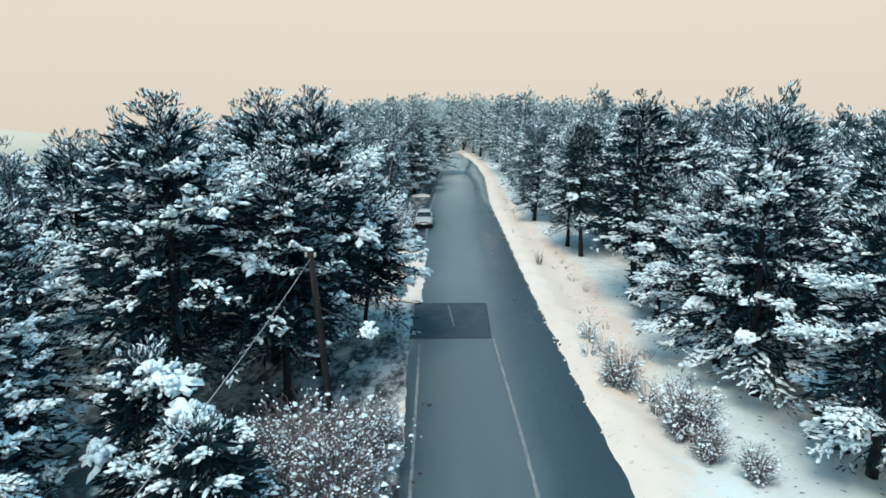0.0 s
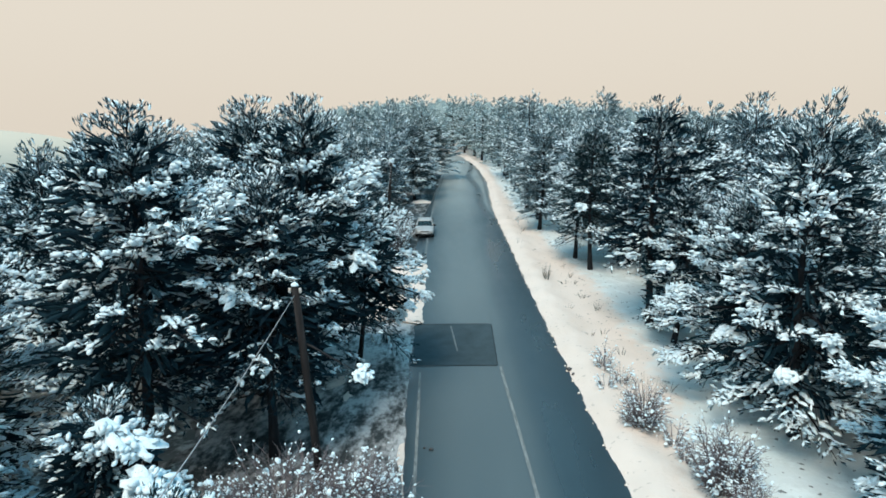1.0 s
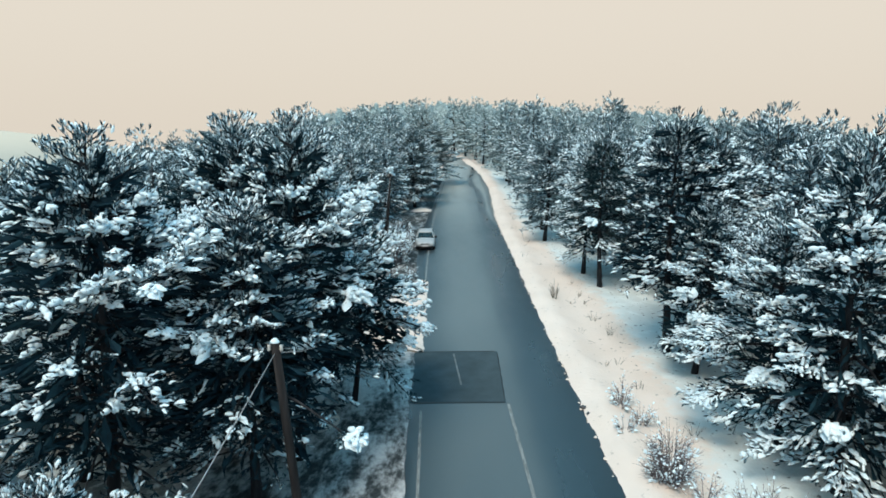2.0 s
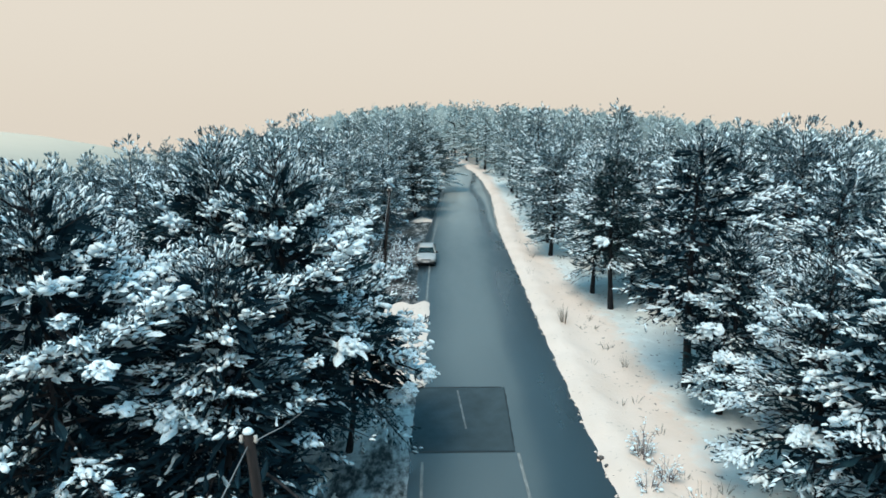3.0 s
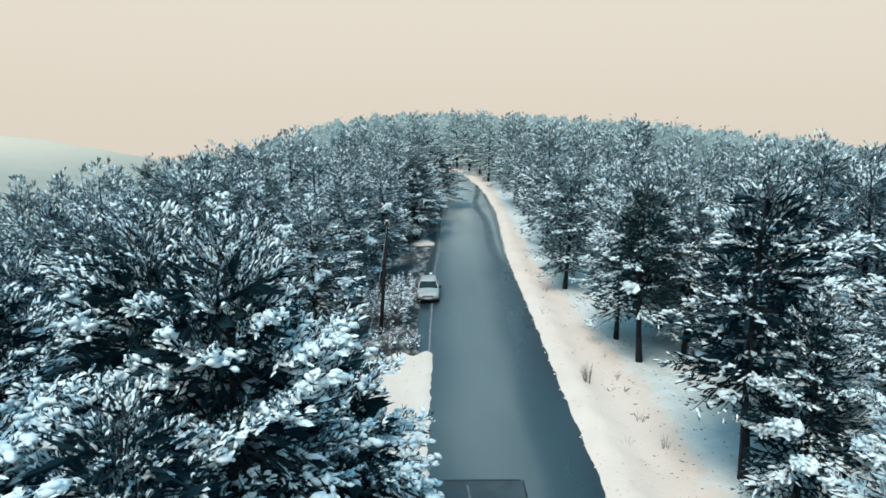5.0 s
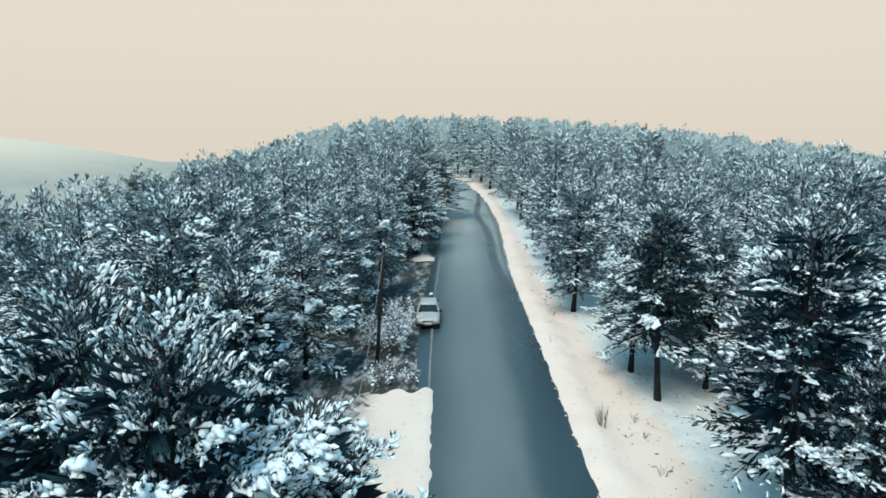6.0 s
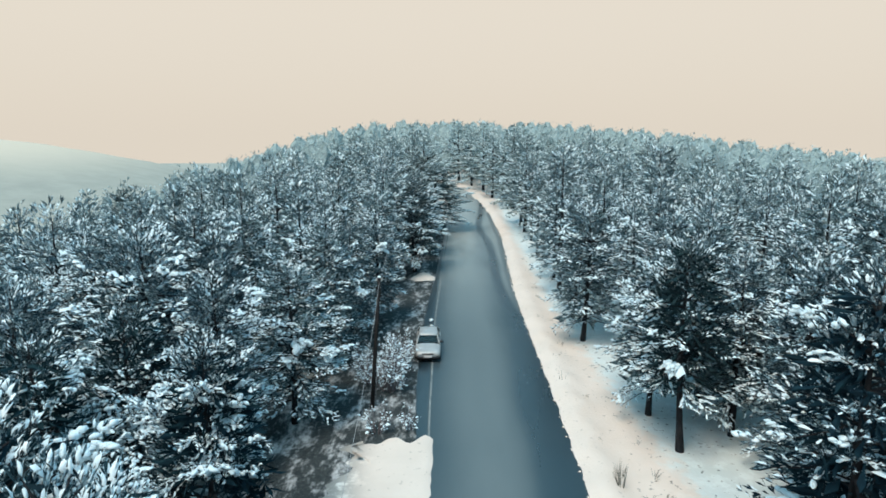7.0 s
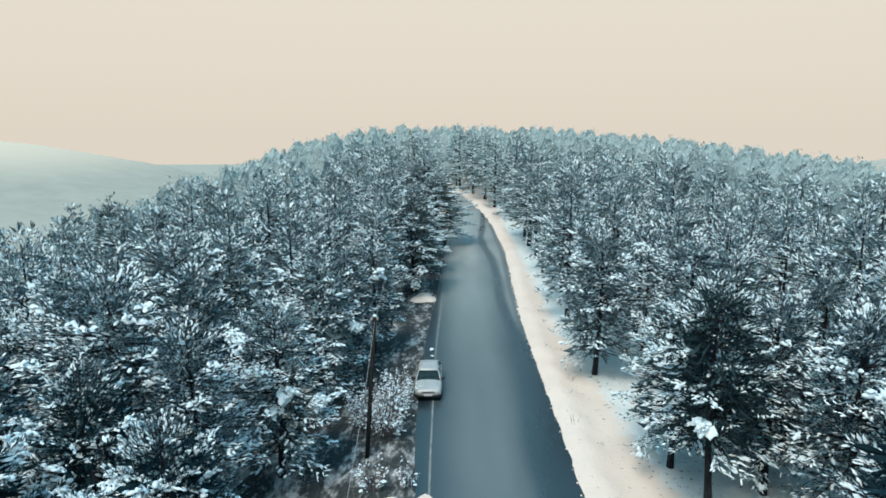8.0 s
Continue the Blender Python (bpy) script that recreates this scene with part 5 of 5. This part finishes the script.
def car(x, y, z, turn):
    top = new("car")

    def ring(yy, w, lo, hi, crown):
        return [(-w * 0.86, yy, lo), (-w * 0.98, yy, lo + 0.1), (-w, yy, (lo + hi) / 2), (-w * 0.96, yy, hi - 0.09), (-w * 0.86, yy, hi - 0.015), (-w * 0.45, yy, hi + crown),
                (w * 0.45, yy, hi + crown), (w * 0.86, yy, hi - 0.015), (w * 0.96, yy, hi - 0.09), (w, yy, (lo + hi) / 2), (w * 0.98, yy, lo + 0.1), (w * 0.86, yy, lo)]
    body = part("body", mesh_data("car_body", *loft([ring(*s) for s in (
        (-2.13, 0.60, 0.42, 0.62, 0.0), (-2.06, 0.74, 0.30, 0.70, 0.0), (-1.85, 0.81, 0.24, 0.78, 0.015), (-1.4, 0.84, 0.22, 0.87, 0.03), (-0.98, 0.845, 0.22, 0.94, 0.03),
        (-0.2, 0.85, 0.22, 0.96, 0.0), (0.8, 0.85, 0.22, 0.97, 0.0), (1.5, 0.84, 0.23, 0.97, 0.01), (1.95, 0.80, 0.28, 0.95, 0.02), (2.12, 0.70, 0.40, 0.86, 0.0))]), [PAINT], smooth=True), top, "silver car body")
    # cabin: roof, pillars, glass
    fb, rb, ft, rt = -1.0, 1.86, -0.28, 1.32
    wb, wt, zb, zt = 0.76, 0.60, 0.95, 1.38
    roof_rings = [[(-w, yy, zz - 0.05), (-w * 0.93, yy, zz), (-w * 0.4, yy, zz + 0.035), (w * 0.4, yy, zz + 0.035), (w * 0.93, yy, zz), (w, yy, zz - 0.05)]
                  for yy, w, zz in ((ft - 0.06, wt, zt - 0.035), (ft + 0.25, wt + 0.02, zt + 0.01), (0.5, wt + 0.02, zt + 0.03), (rt - 0.2, wt + 0.01, zt + 0.01), (rt + 0.06, wt, zt - 0.04))]
    part("roof", mesh_data("car_roof", *loft(roof_rings), [PAINT], smooth=True), top, "silver car roof")
    for sx in (-1, 1):
        for (yb, yt) in ((fb, ft), (0.42, 0.45), (rb, rt)):
            part("pillar", mesh_data("car_pillar", *tube([(sx * wb, yb, zb - 0.03), (sx * (wt + 0.005), yt, zt - 0.02)], (0.05, 0.04), 6), [PAINT], smooth=True), top)
        part("side_window", mesh_data("car_side_window", *slab([(sx * (wb - 0.01), fb + 0.06, zb), (sx * (wb - 0.01), rb - 0.1, zb), (sx * (wt - 0.01), rt, zt - 0.03), (sx * (wt - 0.01), ft, zt - 0.03)], 0.008), [GLASS]), top, "dark tinted side window")
        mirror = part("wing_mirror", mesh_data("car_mirror", *box(sx * 0.9 - 0.12, sx * 0.9 + 0.12, -0.8, -0.66, 0.92, 1.08, 0.03), [PLASTIC], smooth=True), top, "black wing mirror")
        part("headlight", mesh_data("car_headlight", *slab([(sx * 0.46, -2.085, 0.56), (sx * 0.78, -1.93, 0.56), (sx * 0.77, -1.86, 0.72), (sx * 0.46, -2.02, 0.70)][::sx], 0.05), [LAMP]), top, "pale glass headlight")
        for yy in (-1.32, 1.28):
            wheel = new("wheel")
            wheel.parent = top
            wheel.location = (sx * 0.76, yy, 0.30)
            wheel.rotation_euler = (0, radians(90), 0)
            a = np.arange(20) * 2 * math.pi / 20
            prof = ((0.20, -0.09), (0.285, -0.085), (0.305, -0.05), (0.305, 0.05), (0.285, 0.085), (0.20, 0.09))
            V = [(r * math.cos(q), r * math.sin(q), h) for q in a for r, h in prof]
            F = [(i * 6 + j, ((i + 1) % 20) * 6 + j, ((i + 1) % 20) * 6 + (j + 1) % 6, i * 6 + (j + 1) % 6) for i in range(20) for j in range(6)]
            part("tyre", mesh_data("car_tyre", V, F, [RUBBER], smooth=True), wheel)
            part("rim", mesh_data("car_rim", *tube([(0, 0, -0.07), (0, 0, 0.0), (0, 0, 0.075)], (0.2, 0.17, 0.2), 16), [ALLOY]), wheel)
    part("windscreen", mesh_data("car_windscreen", *slab([(-wb + 0.04, fb, zb - 0.01), (wb - 0.04, fb, zb - 0.01), (wt - 0.02, ft, zt - 0.02), (-wt + 0.02, ft, zt - 0.02)], 0.008), [GLASS]), top, "dark windscreen")
    part("rear_window", mesh_data("car_rear_window", *slab([(wb - 0.04, rb, zb - 0.01), (-wb + 0.04, rb, zb - 0.01), (-wt + 0.02, rt, zt - 0.02), (wt - 0.02, rt, zt - 0.02)], 0.008), [GLASS]), top, "dark rear window")
    part("dashboard", mesh_data("car_dashboard", *box(-0.68, 0.68, -0.9, -0.45, 0.9, 1.02, 0.05), [TRIM]), top)
    for sx in (-0.36, 0.36):
        part("seat", mesh_data("car_seat", *box(sx - 0.24, sx + 0.24, 0.2, 0.36, 0.9, 1.27, 0.06), [TRIM]), top)
    part("rear_seat", mesh_data("car_rear_seat", *box(-0.62, 0.62, 1.1, 1.28, 0.9, 1.18, 0.06), [TRIM]), top)
    part("bumper", mesh_data("car_bumper", *box(-0.76, 0.76, -2.17, -1.98, 0.26, 0.47, 0.05), [PLASTIC], smooth=True), top, "dark lower front bumper")
    part("grille", mesh_data("car_grille", *box(-0.40, 0.40, -2.14, -2.04, 0.575, 0.665, 0.02), [PLASTIC]), top, "dark front grille")
    part("number_plate", mesh_data("car_plate", *box(-0.26, 0.26, -2.195, -2.15, 0.40, 0.51, 0.008), [PLATE]), top, "plain white number plate")
    for sx in (-0.28, 0.25):
        part("wiper", mesh_data("car_wiper", *tube([(sx, fb - 0.03, zb), (sx + 0.36, fb + 0.14, zb + 0.12)], (0.012, 0.008), 4), [PLASTIC]), top)
    top.matrix_basis = pose(x, y, z, turn[0], 0, turn[1]) @ Matrix.Diagonal((1.05, 1.0, 1.0, 1.0))
    return tagged(top, "parked silver hatchback with a dark windscreen on the road's shoulder", "car")


car(-1.90, 63.9, float(road_z(63.9)) + 0.02, (math.degrees(math.atan2(float(road_z(66.2)) - float(road_z(63.5)), 2.7)), 0.5))
